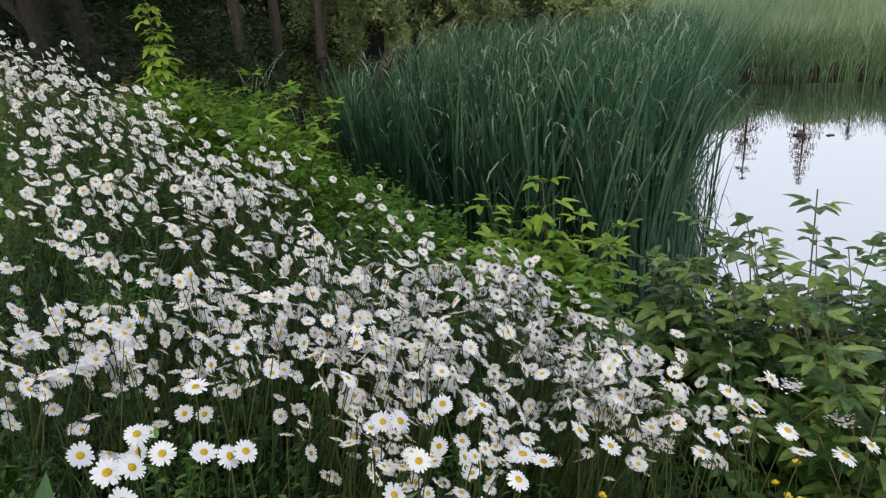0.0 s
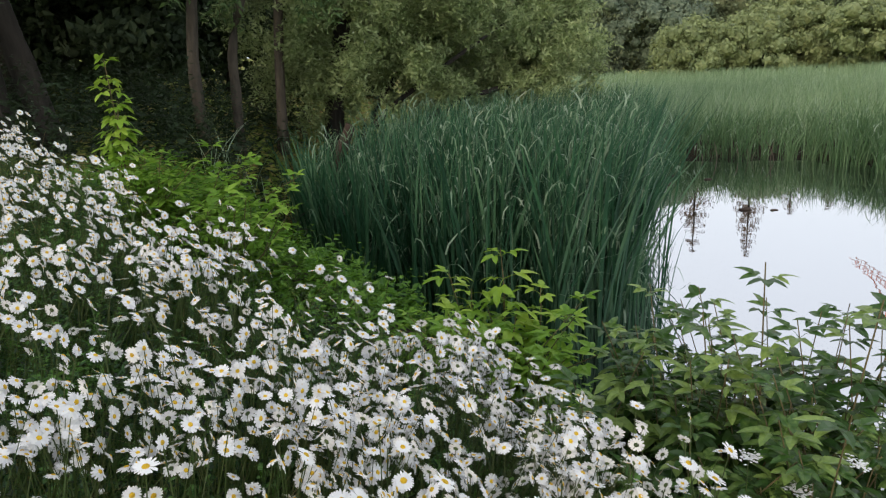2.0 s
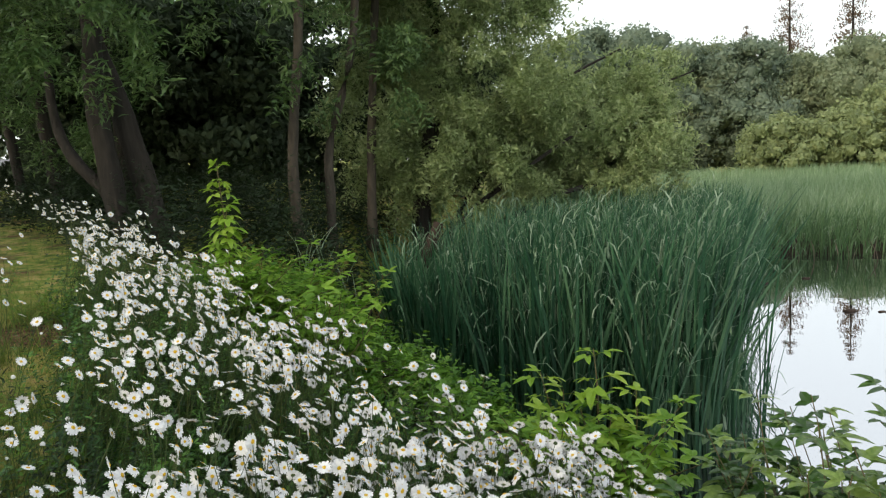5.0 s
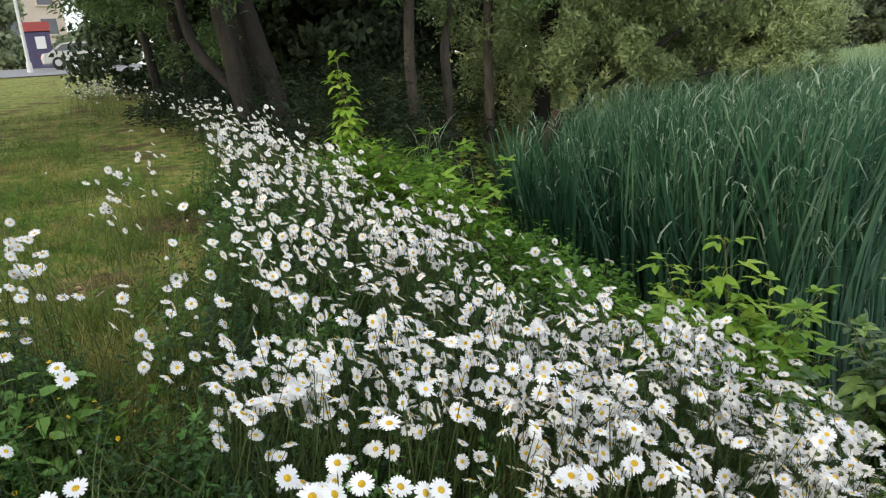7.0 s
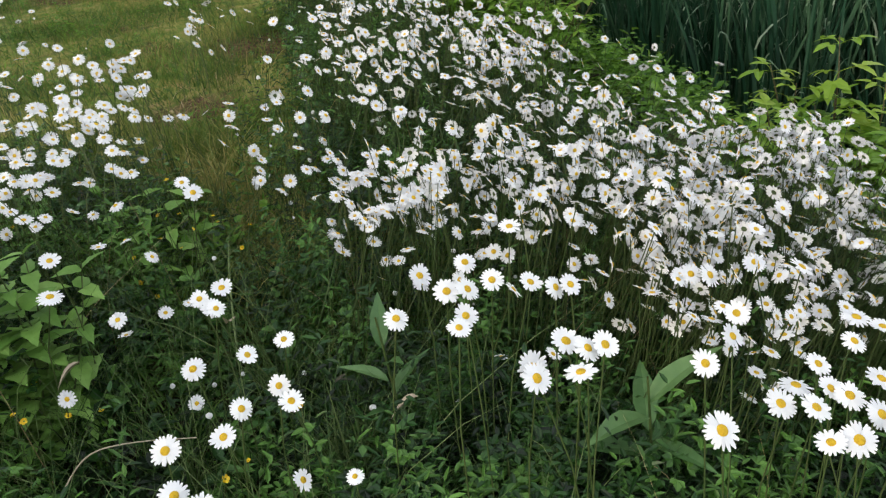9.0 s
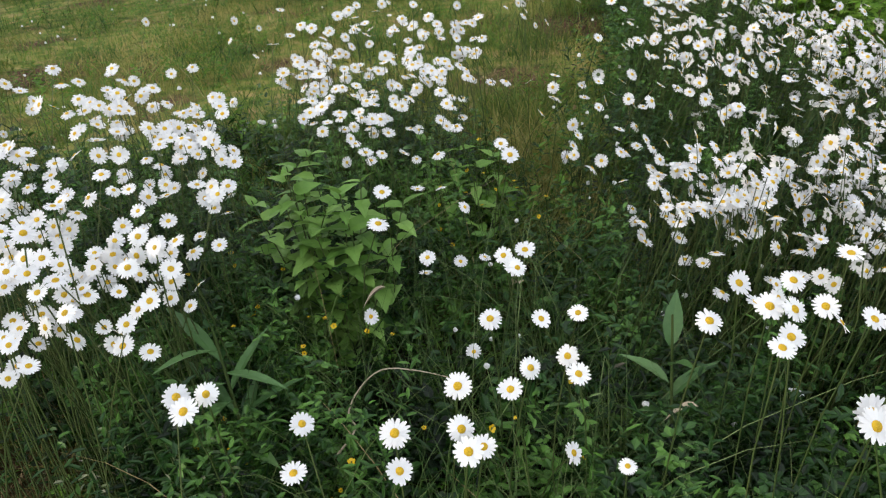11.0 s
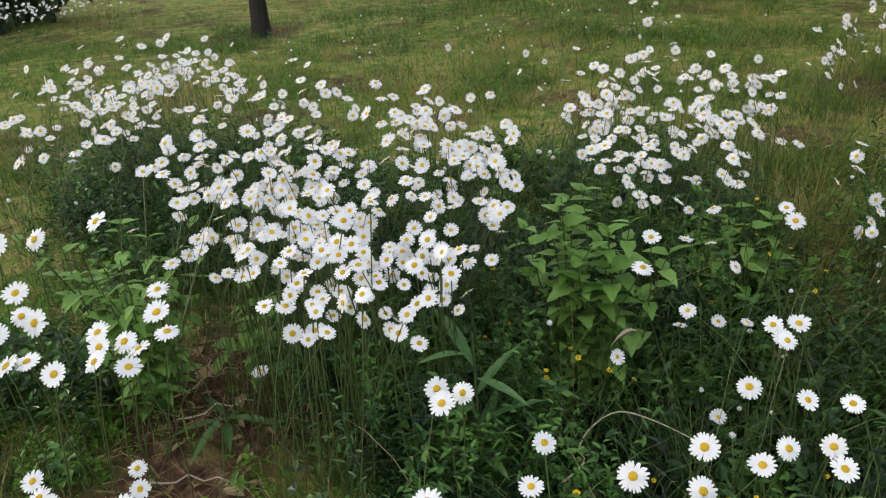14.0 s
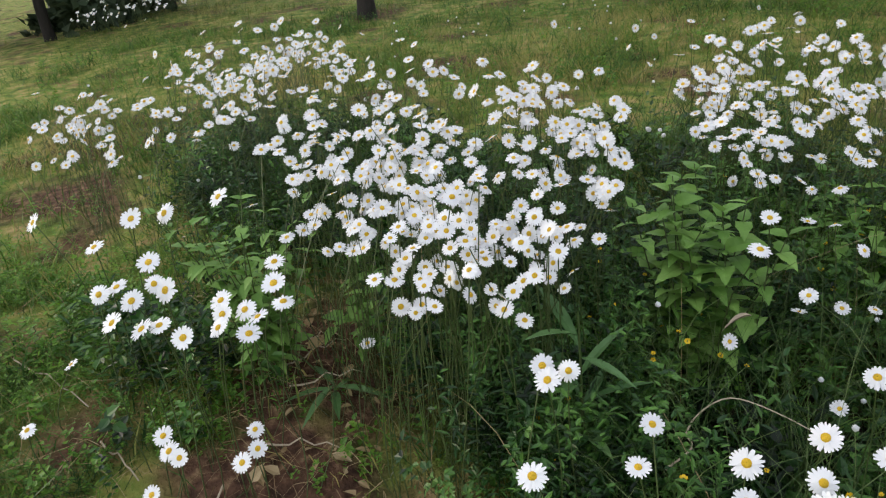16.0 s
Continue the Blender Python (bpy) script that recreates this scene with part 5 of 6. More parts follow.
plant("sapling_thicket", "bushy yellow-green maple shoots at the reeds' foot", "thicket", 0.3, 2.72, around, 0.004, 5, 3, GREEN_LEAVES, 0.95)
plant("elder_shrub", "tall shrub shoots with a drooping top leaf over the water", "shrub", 1.01, 1.9,
      [(0, 0, -0.04, -0.02, 0.96), (0.06, -0.1, 0.18, -0.2, 0.9), (0.1, 0, 0.3, -0.1, 0.86), (-0.05, 0.05, -0.16, 0.1, 0.78)], 0.005, 4, 3, SHRUB_LEAVES, 0.95, (-0.4, 0.25), None, 0.4)
around = [(*R.normal(0, 0.035, 2), R.normal(0, 0.072), R.normal(0, 0.072), R.uniform(0.84, 1.02)) for _ in range(14)]
plant("nettle_plant", "bushy light green nettle with toothed pointed leaves", "nettle", -1.37, 0.7, around, 0.0028, 10, 2, NETTLE_LEAVES, 0.95, (-0.1, 0.6), STEM, 0.15)
around = [(*R.normal(0, 0.05, 2), R.normal(0, 0.07), R.normal(0, 0.07), R.uniform(0.82, 1.06)) for _ in range(24)]
plant("nettle_plant", "pale green leafy weed behind the daisies", "nettle", -1.72, -0.22, around, 0.0025, 7, 2, NETTLE_LEAVES, 0.68, (-0.3, 0.4), STEM, 0.2)
around = [(*R.normal(0, 0.05, 2), R.normal(0, 0.08), R.normal(0, 0.08), R.uniform(0.72, 0.86)) for _ in range(6)]
plant("nettle_plant", "small green weed at the edge of bare soil", "nettle", -1.68, 0.07, around, 0.0025, 5, 2, NETTLE_LEAVES, 0.85, (-0.3, 0.4), STEM, 0.2)
around = [(*R.normal(0, 0.05, 2), R.normal(0, 0.1), R.normal(0, 0.1), R.uniform(0.82, 0.95)) for _ in range(7)]
plant("nettle_plant", "light green weed standing beside the daisy patch", "nettle", -1.4, 1.22, around, 0.0025, 5, 2, NETTLE_LEAVES, 0.9, (-0.3, 0.4), STEM, 0.2)


def rosette(label, x, y, lift, n, size, up, leaves=LANCE_LEAVES):
    z = g0(x, y)
    t = thing("dock_plant", label, "weed", at=(x, y, z))
    part("stem", mesh_of("stem", *tube([(0, 0, -0.01), (0.01, 0, lift * 0.5), (0, 0, lift + 0.03)], [0.004, 0.0035, 0.002], 5), STEM, True), t)
    for k in range(n):
        a = k * 2.4 + R.normal(0, 0.2)
        part("leaf", leaves[k % 2], t, matrix(leaf_turn((math.cos(a), math.sin(a), R.uniform(*up))), (0, 0, lift * (0.4 + 0.6 * k / n)), size * R.uniform(0.8, 1.1)))


rosette("green weed with long lance-shaped leaves spread over the grass", -1.17, 0.34, 0.4, 11, 0.8, (0.0, 1.0))
rosette("tall green weed with upright lance-shaped leaves among daisies", -0.16, 0.94, 0.44, 9, 0.72, (0.0, 1.5), BROAD_LEAVES)
rosette("young green weed with pointed leaves in the grass", -0.62, 0.89, 0.44, 7, 0.5, (0.2, 1.4), BROAD_LEAVES)
rosette("green weed with narrow toothed leaves on bare soil", -1.6, -0.08, 0.04, 6, 0.7, (-0.05, 0.4))

# white umbels in the shrub
UMBEL = dome(1.0, 0, 0.25, 6, 1)
uz = np.array([(0.78, 1.5, 0.6), (0.86, 1.42, 0.56), (1.0, 1.45, 0.6), (1.12, 1.5, 0.66)])
for k, c in enumerate(uz):
    t = thing("umbel_flower", "flat white umbel of tiny flowers in the shrub", "flower", "white umbels in the shrub", at=(c[0], c[1], g0(c[0], c[1])))
    h = c[2] - g0(c[0], c[1])
    part("stem", mesh_of("stem", *stems(np.zeros((1, 3)), np.array([[0, 0, h]]), 0.0016, 0.02), STEM), t)
    q = R.normal(0, 0.014, (60, 3)) * [1, 1, 0.25] + [0, 0, h]
    part("flower_head", mesh_of("flower_head", *stamped(*UMBEL, frames(R.normal(0, 0.2, (60, 3)) + [0, 0, 1], R.uniform(0, 6, 60)), q, R.uniform(0.003, 0.005, 60)), PETAL), t)

# ---- pond edge ----
z0 = g0(-0.7, 6.25)
st = thing("tree_stump", "broken reddish dead trunk leaning among the reeds", "stump", at=(-0.75, 6.2, -0.35))
part("trunk", mesh_of("trunk", *limb([(-0.3, 0, -0.2), (-0.2, 0, 0.6), (-0.05, 0.02, 1.1), (0.1, 0.04, 1.45)], 0.07, 0.045), DEADWOOD, True), st)
n = 420
xy = np.concatenate([inside(60, [(6.7, 10.2), (6.9, 9.4), (8.4, 9.0), (8.4, 9.8), (7.0, 10.8)]), inside(30, [(3.6, 13.6), (5.1, 13.1), (6.6, 12.2), (6.9, 12.6), (5.3, 13.6)])])
n = len(xy)
v, f = blades(np.stack([xy[:, 0], xy[:, 1], np.full(n, WATER)], -1), R.uniform(0.1, 0.42, n), R.uniform(0.01, 0.024, n), R.normal(0, 0.3, (n, 2)), 3, R.uniform(0, 0.1, n))
thing("dead_reeds", "bleached brown broken reed stalks along the far waterline", "reeds", kind="stuff", data=mesh_of("dead_reeds", v, f, REED_DRY))
edge = np.stack([np.linspace(1.33, 3.1, 70), np.linspace(4.2, 10.2, 70)], -1) + R.normal(0, 0.07, (70, 2))
edge = np.concatenate([edge, np.array([[1.36, 4.3]]) + R.normal(0, 0.1, (30, 2))])
n = len(edge)
v, f = blades(np.stack([edge[:, 0], edge[:, 1], np.full(n, WATER - 0.05)], -1), R.uniform(0.5, 1.5, n), R.uniform(0.008, 0.016, n), R.normal(0, 0.1, (n, 2)) + [0.07, -0.03], 6, R.uniform(0, 0.15, n))
thing("leaning_reeds", "loose dark reed blades leaning out over the water", "reeds", kind="stuff", data=mesh_of("leaning_reeds", v, f, REED))
for x, y, s in ((3.85, 8.5, 1.0), (4.15, 8.4, 0.6), (3.6, 10.6, 0.9), (4.3, 10.9, 0.8), (3.9, 11.4, 0.7)):
    bm = bmesh.new()
    bmesh.ops.create_icosphere(bm, subdivisions=2, radius=0.07 * s)
    for q in bm.verts:
        q.co = Vector((q.co.x * (1.2 + 0.5 * noise.noise(q.co * 20)), q.co.y * 0.5, 0.35 * q.co.z * (0.9 + 0.8 * noise.noise(q.co * 30 + Vector((x, y, 0))))))
    thing("driftwood", "dark sodden lump of wood floating on the pond", "driftwood", "floating wood", at=(x, y, WATER + 0.005), data=mesh_from_bm("driftwood", bm, DEADWOOD, True))

# ---- beyond: spruces, cranes and a tower block over the trees ----
def spruce(x, y, h, w):
    z = g0(x, y)
    t = thing("spruce_tree", "tall dark spruce rising above the far trees", "tree", "spruces across the pond", at=(x, y, z))
    part("trunk", mesh_of("trunk", *tube([(0, 0, -0.2), (0, 0, h * 0.5), (0, 0, h)], [0.36, 0.24, 0.05], 6), BARK, True), t)
    tiers = np.repeat(np.linspace(0.34, 0.99, 26) + R.normal(0, 0.006, 26), 16)
    n = len(tiers)
    a = np.tile(R.uniform(0, 6.28, 26), (16, 1)).T.ravel() + np.repeat(np.arange(4), 4)[None].repeat(26, 0).ravel() * 1.57 + R.normal(0, 0.12, n)
    out = np.tile(np.array([0.3, 0.55, 0.8, 1.0]), n // 4)
    r = 1.6 * w * (1.03 - tiers) ** 0.75 * out * R.uniform(0.8, 1.1, n)
    p = np.stack([r * np.cos(a), r * np.sin(a), h * tiers - 0.16 * r + R.normal(0, 0.1, n)], -1)
    d = np.stack([np.cos(a), np.sin(a), -0.25 + 0 * a], -1)
    part("crown", mesh_of("crown", *stamped(*TUFTS[0], frames(d, a), p, R.uniform(3.2, 5.8, n) * (1.2 - tiers)), SPRUCE), t)


for deg, far, h, w in ((20.3, 110, 26, 4.0), (24.2, 112, 27, 3.6), (17.5, 116, 21, 4.2), (27.0, 118, 21.5, 4.0), (29.5, 122, 21, 4.2)):
    spruce(*polar(deg, far), h, w)

BRICK = solid("sunlit_brick", (0.5, 0.25, 0.15), (0.62, 0.34, 0.22), 0.9, 0, 3)
PALE = solid("pale_panel", (0.6, 0.5, 0.44), (0.72, 0.62, 0.55), 0.9, 0, 3)
PANE = solid("window_pane", (0.05, 0.06, 0.08), (0.1, 0.11, 0.13), 0.1, 0, 1, 0, (1, 1, 1), 0.8)
# crane red, paled in the colour itself for distance and reflection
CRANE_RED = solid("hazed_crane_paint", (0.55, 0.17, 0.11), (0.66, 0.25, 0.17), 0.5, 0, 2)
CONCRETE = solid("concrete", (0.3, 0.29, 0.28), (0.42, 0.41, 0.4), 0.9, 0, 4, 0.3)


def box(bm, cx, cy, cz, sx, sy, sz, turn=0.0):
    m = Matrix.Translation((cx, cy, cz)) @ Matrix.Rotation(turn, 4, "Z") @ Matrix.Diagonal((sx, sy, sz, 1))
    bmesh.ops.create_cube(bm, size=1.0, matrix=m)


def bar(bm, a, b, w):
    a, b = Vector(a), Vector(b)
    m = Matrix.Translation((a + b) / 2) @ (b - a).to_track_quat("Z", "Y").to_matrix().to_4x4() @ Matrix.Diagonal((w, w, (b - a).length, 1))
    bmesh.ops.create_cube(bm, size=1.0, matrix=m)


def tower_block(deg, far, floors, bays, mat, label):
    x, y = polar(deg, far)
    t = thing("apartment_building", label, "building", at=(x, y, -0.5))
    t.rotation_euler = (0, 0, -radians(deg))
    w, h = bays * 3.2, floors * 3.0
    bm = bmesh.new()
    box(bm, 0, 0, h / 2, w, 14, h)
    part("wall", mesh_from_bm("wall", bm, mat), t)
    bm = bmesh.new()
    box(bm, 0, 0, h + 0.5, w + 0.8, 14.8, 1.0)
    part("roof", mesh_from_bm("roof", bm, CONCRETE), t)
    bm = bmesh.new()
    box(bm, 0, 0, 0, 1.5, 0.16, 1.6)
    pane = mesh_from_bm("window", bm, PANE)
    bm = bmesh.new()
    for sx in (-0.85, 0.85):
        box(bm, sx, 0, 0, 0.16, 0.3, 1.9)
    box(bm, 0, 0, -0.88, 1.9, 0.4, 0.14)
    rim = mesh_from_bm("window_frame", bm, PALE)
    for i in range(bays):
        for j in range(floors):
            if j * 3.0 < far * 0.03:
                continue
            wnd = part("window", pane, t, Matrix.Translation(((i - bays / 2 + 0.5) * 3.2, -7.02, j * 3.0 + 1.7)))
            part("window_frame", rim, wnd)


tower_block(39.3, 160, 18, 8, BRICK, "tall brick apartment block glowing in evening sun")
tower_block(31.9, 190, 7, 5, PALE, "pale apartment block seen above the treetops")


def crane(deg, far, mast_h, jib, turn, label):
    x, y = polar(deg, far)
    t = thing("tower_crane", label, "crane", "cranes over the building site", at=(x, y, -0.5))
    t.rotation_euler = (0, 0, radians(turn))
    bm = bmesh.new()
    for sx in (-1, 1):
        for sy in (-1, 1):
            bar(bm, (sx, sy, 0), (sx, sy, mast_h), 0.14)
    for k in range(int(mast_h // 2.5)):
        z = k * 2.5
        for sx in (-1, 1):
            bar(bm, (sx, -1, z), (sx, 1, z + 2.5), 0.08)
            bar(bm, (-1, sx, z), (1, sx, z + 2.5), 0.08)
    part("mast", mesh_from_bm("mast", bm, CRANE_RED), t)
    bm = bmesh.new()
    for a, b in (((-jib * 0.32, 0.6, mast_h), (jib, 0.6, mast_h)), ((-jib * 0.32, -0.6, mast_h), (jib, -0.6, mast_h)), ((-jib * 0.32, 0, mast_h + 1.3), (jib, 0, mast_h + 1.3))):
        bar(bm, a, b, 0.12)
    for k in range(int(jib * 1.3 // 2)):
        q = -jib * 0.32 + 2 * k
        bar(bm, (q, 0.6, mast_h), (q + 1, 0, mast_h + 1.3), 0.08)
        bar(bm, (q + 1, 0, mast_h + 1.3), (q + 2, -0.6, mast_h), 0.08)
    part("jib", mesh_from_bm("jib", bm, CRANE_RED), t)
    bm = bmesh.new()
    bar(bm, (0, 0, mast_h), (0, 0, mast_h + 5), 0.5)
    bar(bm, (0, 0, mast_h + 5), (jib * 0.6, 0, mast_h + 1.3), 0.16)
    bar(bm, (0, 0, mast_h + 5), (-jib * 0.3, 0, mast_h + 1.3), 0.16)
    part("tower_head", mesh_from_bm("tower_head", bm, CRANE_RED), t)
    bm = bmesh.new()
    box(bm, -jib * 0.29, 0, mast_h - 0.5, 1.6, 1.2, 1.3)
    part("counterweight", mesh_from_bm("counterweight", bm, CRANE_RED), t)
    bm = bmesh.new()
    box(bm, 1.4, -1.2, mast_h - 1.4, 1.6, 1.4, 2.2)
    part("cab", mesh_from_bm("cab", bm, PALE), t)


crane(34.4, 150, 41, 22, 80, "red lattice tower crane above the far trees")
crane(36.4, 150, 46, 22, -35, "red lattice tower crane beside the brick block")

# ---- the street beyond the lawn ----
ROAD_AT, ROAD_DIR = np.array([-26.6, 29.4]), np.array([0.74, 0.67])
ROAD_OUT = np.array([-0.67, 0.74])
ASPHALT = solid("asphalt", (0.16, 0.16, 0.17), (0.24, 0.24, 0.25), 0.9, 0, 30, 0.3)
s, w = np.meshgrid(np.linspace(-40, 26, 34), np.linspace(-4, 16, 9), indexing="ij")
q = ROAD_AT + s[..., None] * ROAD_DIR + w[..., None] * ROAD_OUT
v = np.concatenate([q, (height(q[..., 0], q[..., 1]) + 0.03)[..., None]], -1).reshape(-1, 3)
i, j = np.meshgrid(np.arange(33), np.arange(8), indexing="ij")
a = (i * 9 + j).ravel()
thing("road", "grey asphalt street beyond the lawn", "road", kind="structure", data=mesh_of("road", v, np.stack([a, a + 9, a + 10, a + 1], -1), ASPHALT, True))

SILVER = solid("car_paint", (0.5, 0.49, 0.46), (0.56, 0.55, 0.52), 0.3, 0.3, 1, 0, (1, 1, 1), 0.6)
GLASS_DARK = solid("car_glass", (0.05, 0.06, 0.065), (0.09, 0.1, 0.1), 0.08, 0, 1, 0, (1, 1, 1), 0.8)
RUBBER = solid("rubber", (0.02, 0.02, 0.02), (0.04, 0.04, 0.04), 0.85, 0, 20)
ALLOY = solid("alloy", (0.5, 0.5, 0.5), (0.6, 0.6, 0.6), 0.35, 0.8, 4)
LAMP_RED = solid("tail_light", (0.35, 0.02, 0.02), (0.45, 0.04, 0.03), 0.2, 0, 3)


def loft(name, profile, halfwidths, mat, smooth=True):
    """A body lofted across its width from a side outline."""
    p = np.array(profile, float)
    rows = []
    for u, sc in halfwidths:
        c = p.mean(0)
        rows.append(np.stack([c[0] + (p[:, 0] - c[0]) * sc, np.full(len(p), u), c[1] + (p[:, 1] - c[1]) * sc], -1))
    v = np.concatenate(rows)
    n = len(p)
    f = ring_quads(len(rows) - 1, n).tolist() + [list(range(n))[::-1], list(range(n * (len(rows) - 1), n * len(rows)))]
    return mesh_of(name, v, f, mat, smooth)


def car(x, y, turn):
    t = thing("car", "silver saloon car parked on the street", "car", at=(x, y, g0(x, y) + 0.03))
    t.rotation_euler = (0, 0, turn)
    low = [(-2.15, 0.3), (-2.2, 0.62), (-2.1, 0.86), (-1.5, 0.93), (1.0, 0.95), (1.9, 0.8), (2.18, 0.6), (2.15, 0.3)]
    body = part("body", loft("body", low, [(-0.86, 0.94), (-0.8, 1.0), (0.8, 1.0), (0.86, 0.94)], SILVER, False), t)
    cabin = [(-1.75, 0.9), (-1.1, 1.38), (-0.4, 1.46), (0.3, 1.4), (1.15, 0.92)]
    part("cabin", loft("cabin", cabin, [(-0.76, 0.97), (-0.62, 1.0), (0.62, 1.0), (0.76, 0.97)], SILVER, False), t)
    glass = [(-1.45, 0.98), (-1.02, 1.31), (-0.4, 1.37), (0.22, 1.32), (0.85, 0.98)]
    part("side_window", loft("side_window", glass, [(-0.775, 1.0), (0.775, 1.0)], GLASS_DARK, False), t)
    for wx in (-1.35, 1.32):
        for wy in (-0.78, 0.78):
            bm = bmesh.new()
            bmesh.ops.create_cone(bm, cap_ends=True, segments=20, radius1=0.33, radius2=0.33, depth=0.22, matrix=Matrix.Translation((wx, wy, 0.33)) @ Matrix.Rotation(radians(90), 4, "X"))
            bmesh.ops.bevel(bm, geom=[e for e in bm.edges if len(e.link_faces) == 2 and e.calc_face_angle(0) > 1], offset=0.03, segments=2, affect="EDGES")
            tyre = part("wheel", mesh_from_bm("wheel", bm, RUBBER), t)
            bm = bmesh.new()
            bmesh.ops.create_cone(bm, cap_ends=True, segments=16, radius1=0.22, radius2=0.18, depth=0.25, matrix=Matrix.Translation((wx, wy, 0.33)) @ Matrix.Rotation(radians(90), 4, "X"))
            part("rim", mesh_from_bm("rim", bm, ALLOY), tyre)
    for wy in (-0.62, 0.62):
        bm = bmesh.new()
        box(bm, -2.14, wy, 0.72, 0.14, 0.36, 0.16)
        part("tail_light", mesh_from_bm("tail_light", bm, LAMP_RED), t)


car(-31.2, 35.9, math.atan2(ROAD_DIR[1], ROAD_DIR[0]))
POLE = solid("pole_paint", (0.55, 0.55, 0.54), (0.68, 0.68, 0.66), 0.6, 0, 8)
t = thing("lamp_post", "pale painted street lamp post beside the road", "lamp post", at=(-31.0, 31.6, g0(-31.0, 31.6)))
part("base", mesh_of("base", *tube([(0, 0, -0.1), (0, 0, 0.5), (0, 0, 0.55)], [0.15, 0.14, 0.1], 10), POLE), t)
part("pole", mesh_of("pole", *tube([(0, 0, 0.4), (0, 0, 3.0), (0, 0, 6.5)], [0.09, 0.08, 0.06], 10), POLE, True), t)
KIOSK_RED = solid("kiosk_red", (0.3, 0.05, 0.05), (0.4, 0.08, 0.07), 0.6, 0, 4)
KIOSK_BLUE = solid("kiosk_blue", (0.05, 0.045, 0.1), (0.09, 0.08, 0.16), 0.6, 0, 4)
KIOSK_WHITE = solid("kiosk_white", (0.7, 0.7, 0.7), (0.8, 0.8, 0.8), 0.6, 0, 4)
kx, ky = -39.6, 41.6
t = thing("kiosk", "small blue kiosk with a red fascia and white notice", "kiosk", at=(kx, ky, g0(kx, ky)))
t.rotation_euler = (0, 0, math.atan2(ROAD_DIR[1], ROAD_DIR[0]))
for name, cz, sx, sz, mat, proud in (("wall", 1.2, 1.5, 2.4, KIOSK_BLUE, 1.4), ("fascia", 2.75, 1.7, 0.6, KIOSK_RED, 1.6), ("notice", 1.7, 0.6, 0.8, KIOSK_WHITE, 1.46)):
    bm = bmesh.new()
    box(bm, 0.15 if name == "notice" else 0, 0, cz, sx, proud, sz)
    part(name, mesh_from_bm(name, bm, mat), t)
for x, y, h, w in ((-46, 43, 5.5, 3.4), (-54, 46, 6.5, 3.8), (-40, 49, 5.0, 3.2)):
    lobes = [(R.uniform(-0.6, 0.6) * w, R.uniform(-0.5, 0.3) * w, h * k, w * R.uniform(0.4, 0.6), w * 0.5, h * 0.18) for k in (0.2, 0.35, 0.5, 0.65, 0.8)]
    far_tree("tree", "light green street tree beyond the road", x, y, lobes, 900, 0.35, WOOD_FAR, h * 0.6, "tree", "trees along the street", 1.0)
tower_block(-51.0, 95, 6, 9, PALE, "pale apartment block across the street")
# orange play tower glimpsed between the trunks
PLAY = solid("orange_boards", (0.5, 0.16, 0.06), (0.65, 0.26, 0.12), 0.6, 0, 5)
ox, oy = -8.1, 20.4
t = thing("play_tower", "orange wooden play tower glimpsed through the grove", "playground", at=(ox, oy, g0(ox, oy)))
for name, dims in (("roof", (0, 0, 1.35, 2.0, 1.6, 0.18)), ("deck", (0, 0, 0.75, 1.7, 1.4, 0.14)), ("post", (-0.75, -0.6, 0.7, 0.12, 0.12, 1.4)), ("post", (0.75, -0.6, 0.7, 0.12, 0.12, 1.4)), ("post", (-0.75, 0.6, 0.7, 0.12, 0.12, 1.4)), ("post", (0.75, 0.6, 0.7, 0.12, 0.12, 1.4))):
    bm = bmesh.new()
    box(bm, *dims)
    part(name, mesh_from_bm(name, bm, PLAY), t)

# ---- lawn side: lone tree, hedge and fence ----
z = g0(-7.2, 1.24)
tree("linden_tree", "lone tree with a straight grey trunk on the lawn", (-7.2, 1.24, z), [([(0, 0, -0.1), (0.02, 0, 0.9), (0, 0.03, 2.2), (0.05, 0, 4.0)], 0.085, 0.06, "trunk")],
     [(0, 0, 4.0, 1.6, 1.6, 0.9), (0.2, 0.2, 5.2, 1.4, 1.4, 0.9)], 1200, TWIGS, 1.2, WILLOW)
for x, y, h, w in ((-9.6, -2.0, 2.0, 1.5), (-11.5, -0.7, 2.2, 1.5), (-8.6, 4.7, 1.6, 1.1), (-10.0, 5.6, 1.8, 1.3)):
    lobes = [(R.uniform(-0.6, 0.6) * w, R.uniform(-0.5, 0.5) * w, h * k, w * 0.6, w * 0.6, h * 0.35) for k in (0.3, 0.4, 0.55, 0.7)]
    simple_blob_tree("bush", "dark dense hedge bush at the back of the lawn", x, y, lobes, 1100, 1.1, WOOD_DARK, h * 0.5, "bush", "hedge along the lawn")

# ---- litter on the bare soil ----
n = 130
xy = np.concatenate([inside(90, [(-2.1, -0.1), (-1.8, 0.15), (-1.2, -0.1), (-1.1, -0.45), (-1.7, -0.3)]), inside(40, [(-2.5, 2.2), (-2.3, 2.8), (-1.7, 2.6), (-1.6, 1.6), (-2.0, 1.6)])])
t = frames(R.normal(0, 0.5, (len(xy), 3)) + [0, 0, 1], R.uniform(0, 6.28, len(xy)))
v, f = stamped(*leaf(0.045, 0.026, 3, 0.25, 0.1), t, on_ground(xy[:, 0], xy[:, 1], 0.012), R.uniform(0.4, 1.1, len(xy)))
thing("leaf_litter", "curled dry brown leaves lying on bare soil", "leaves", kind="stuff", data=mesh_of("leaf_litter", v, f, STRAW))
BLEACHED = solid("bleached_stalk", (0.3, 0.24, 0.17), (0.52, 0.44, 0.33), 0.8, 0, 40, 0.2)
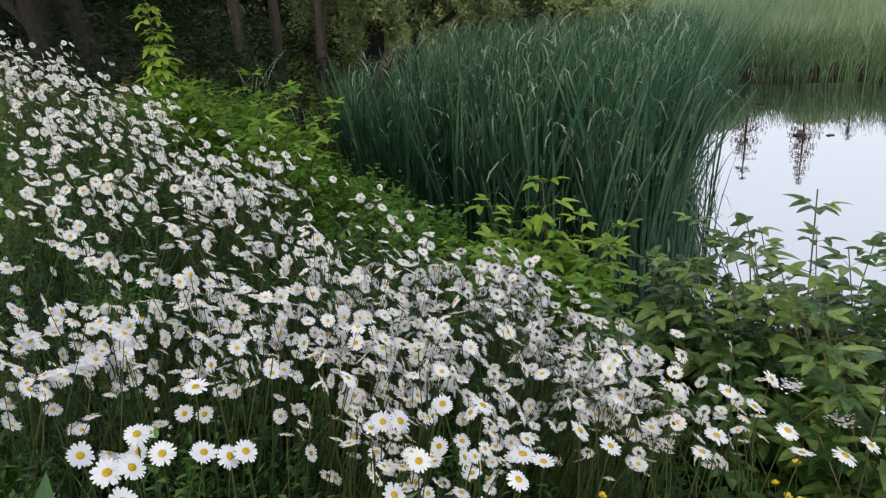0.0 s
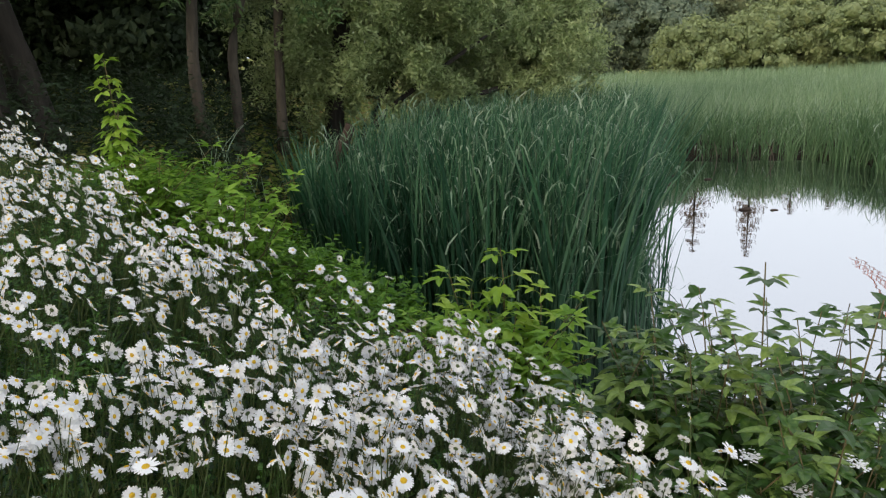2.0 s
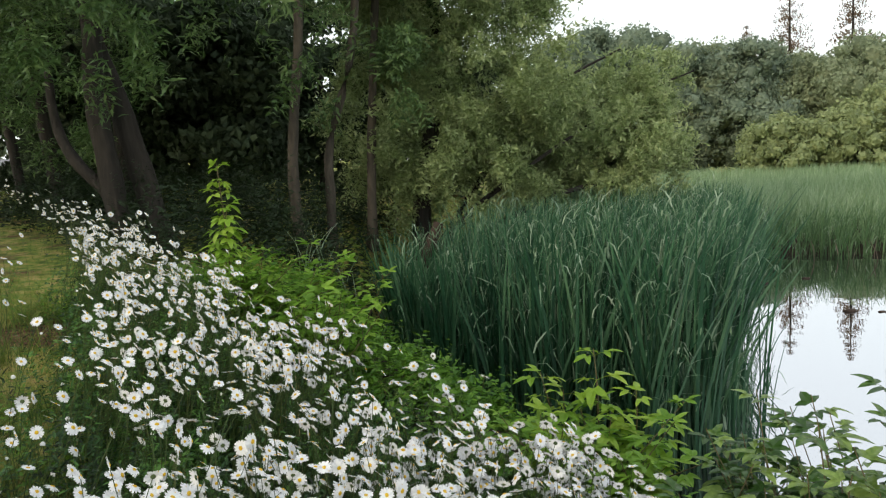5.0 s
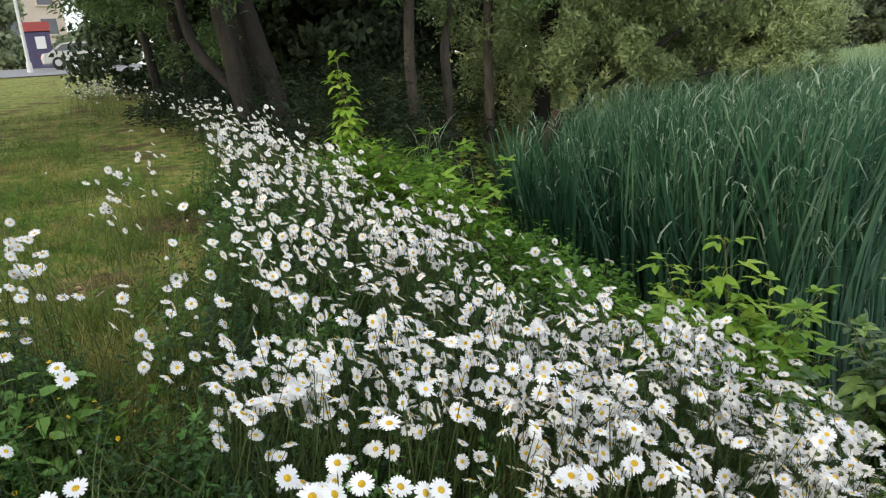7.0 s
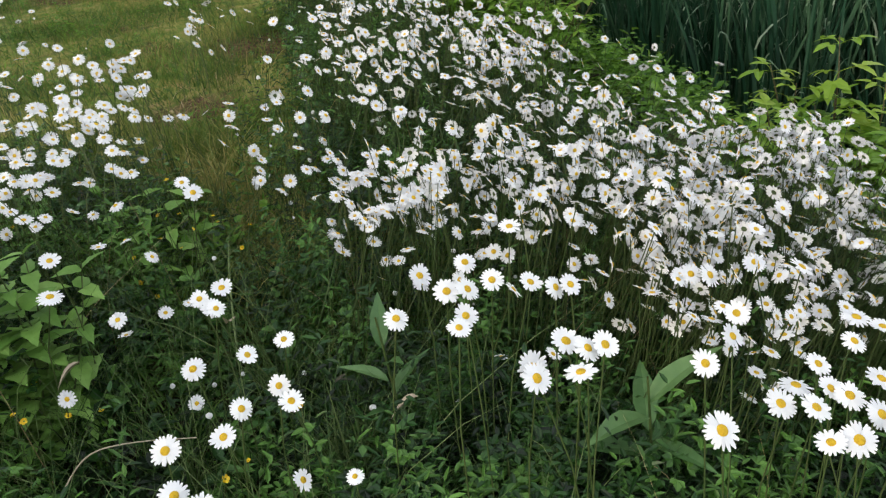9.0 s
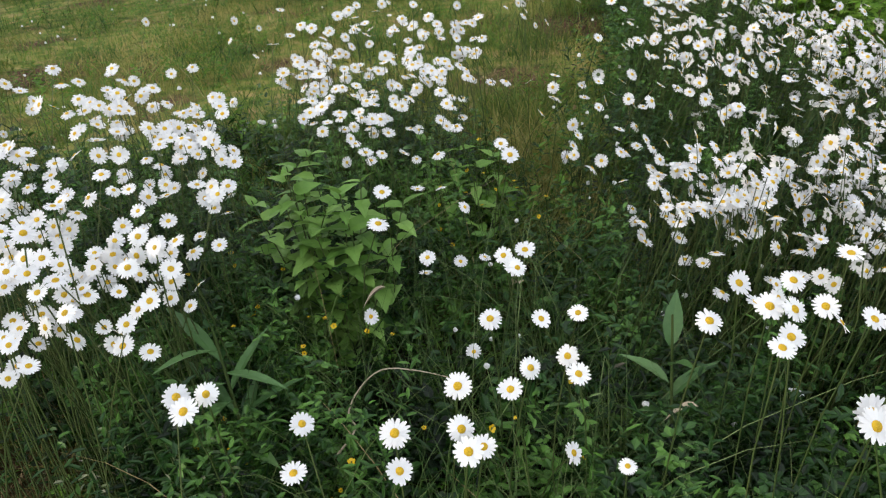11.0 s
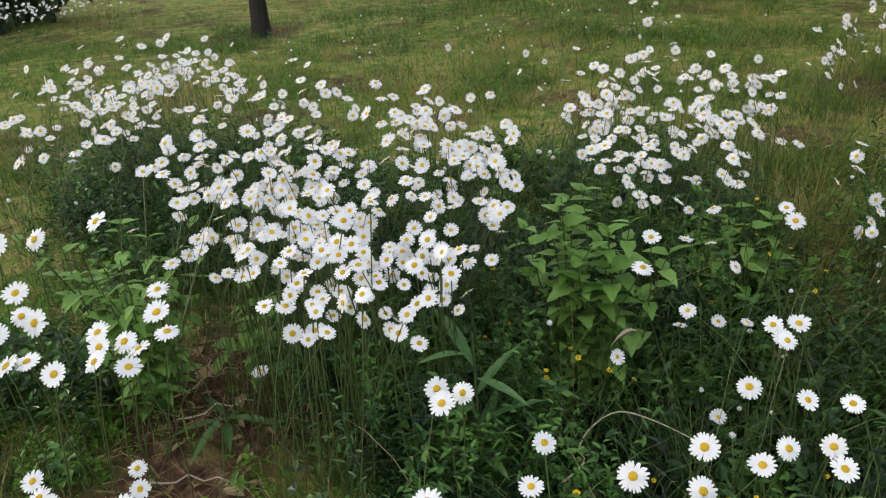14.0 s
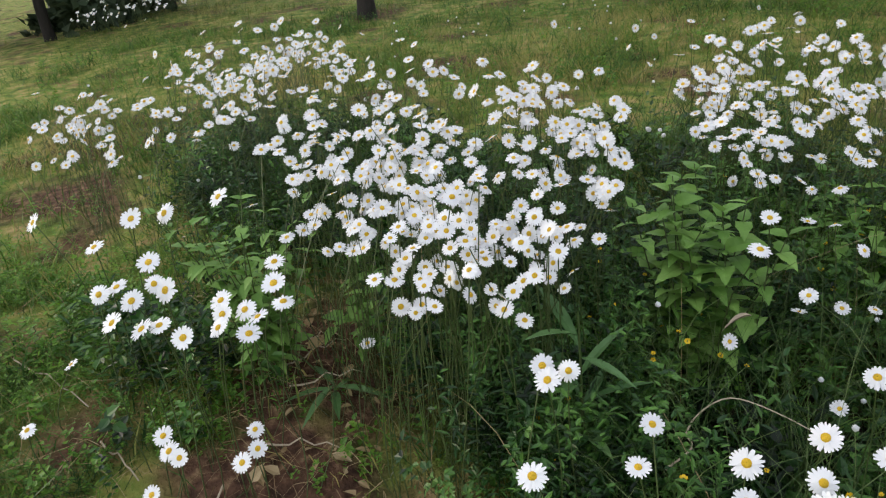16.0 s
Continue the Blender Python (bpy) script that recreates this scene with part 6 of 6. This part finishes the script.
for a, b in (((-1.71, -0.18), (-1.76, -0.02)), ((-1.64, -0.18), (-1.63, 0.0)), ((-1.79, -0.12), (-1.78, -0.03)), ((-1.5, -0.26), (-1.44, -0.1)), ((-2.03, -0.85), (-1.76, -0.64)), ((-1.62, -0.6), (-1.5, -0.52)), ((-1.42, -0.35), (-1.3, -0.42))):
    p = [(a[0] + (b[0] - a[0]) * u + 0.008 * math.sin(9 * u), a[1] + (b[1] - a[1]) * u, 0) for u in np.linspace(0, 1, 7)]
    p = [(px, py, g0(px, py) + 0.03 + 0.015 * math.sin(3 * k)) for k, (px, py, _) in enumerate(p)]
    thing("twig", "thin bleached twig lying on the soil", "twig", "twigs on the soil", data=mesh_of("twig", *tube(p, np.linspace(0.0026, 0.0014, 7), 5), BLEACHED, True))
bend = [(-1.02, 0.43, 0.6), (-1.03, 0.49, 0.62), (-1.06, 0.5, 0.63), (-1.08, 0.545, 0.65), (-1.07, 0.6, 0.67), (-1.02, 0.65, 0.66), (-0.95, 0.72, 0.62)]
thing("dry_stalk", "pale winding dead stalk caught over the grass", "stalk", data=mesh_of("dry_stalk", *limb(bend, 0.0022, 0.0011, 5), BLEACHED, True))
for x, y, z, turn in ((-1.18, 0.73, 0.76, 2.6), (-1.0, 0.95, 0.72, 0.8), (-0.55, 0.86, 0.66, 2.0)):
    thing("withered_leaf", "pale yellowed leaf hanging among the grass", "leaf", "withered leaves", at=(x, y, z), data=mesh_of("withered_leaf", rot(leaf(0.06, 0.026, 6, 0.3, 0.4)[0], -10, 15, math.degrees(turn)), leaf(0.06, 0.026, 6)[1], BLEACHED, True))
for x, y, a in ((-1.72, -0.12, 0.4), (-1.95, 0.02, 2.0), (-1.05, 0.55, 1.2), (-0.62, 0.72, 4.0), (-1.3, 1.0, 2.4)):
    thing("dry_leaf", "pale curled dry leaf on the ground", "leaf", "dry leaves", at=(x, y, g0(x, y) + 0.05), data=mesh_of("dry_leaf", rot(leaf(0.07, 0.035, 5, 0.3, 0.3)[0], 10, 20, math.degrees(a)), leaf(0.07, 0.035, 5)[1], STRAW, True))

# ---- rail fence behind the hedge ----
t = thing("rail_fence", "low weathered wooden rail fence at the lawn's end", "fence", at=(-14.1, -1.6, g0(-14.1, -1.6)))
RAIL = solid("weathered_rail", (0.2, 0.18, 0.15), (0.34, 0.31, 0.27), 0.9, 0, 12, 0.5, (1, 0.2, 1))
for k in range(6):
    bm = bmesh.new()
    box(bm, 0.1 * k, -2.5 + 1.4 * k, 0.3, 0.1, 0.1, 0.7)
    part("post", mesh_from_bm("post", bm, RAIL), t)
for h in (0.28, 0.52):
    bm = bmesh.new()
    bar(bm, (0.07, -2.9, h), (0.57, 4.9, h), 0.09)
    part("rail", mesh_from_bm("rail", bm, RAIL), t)
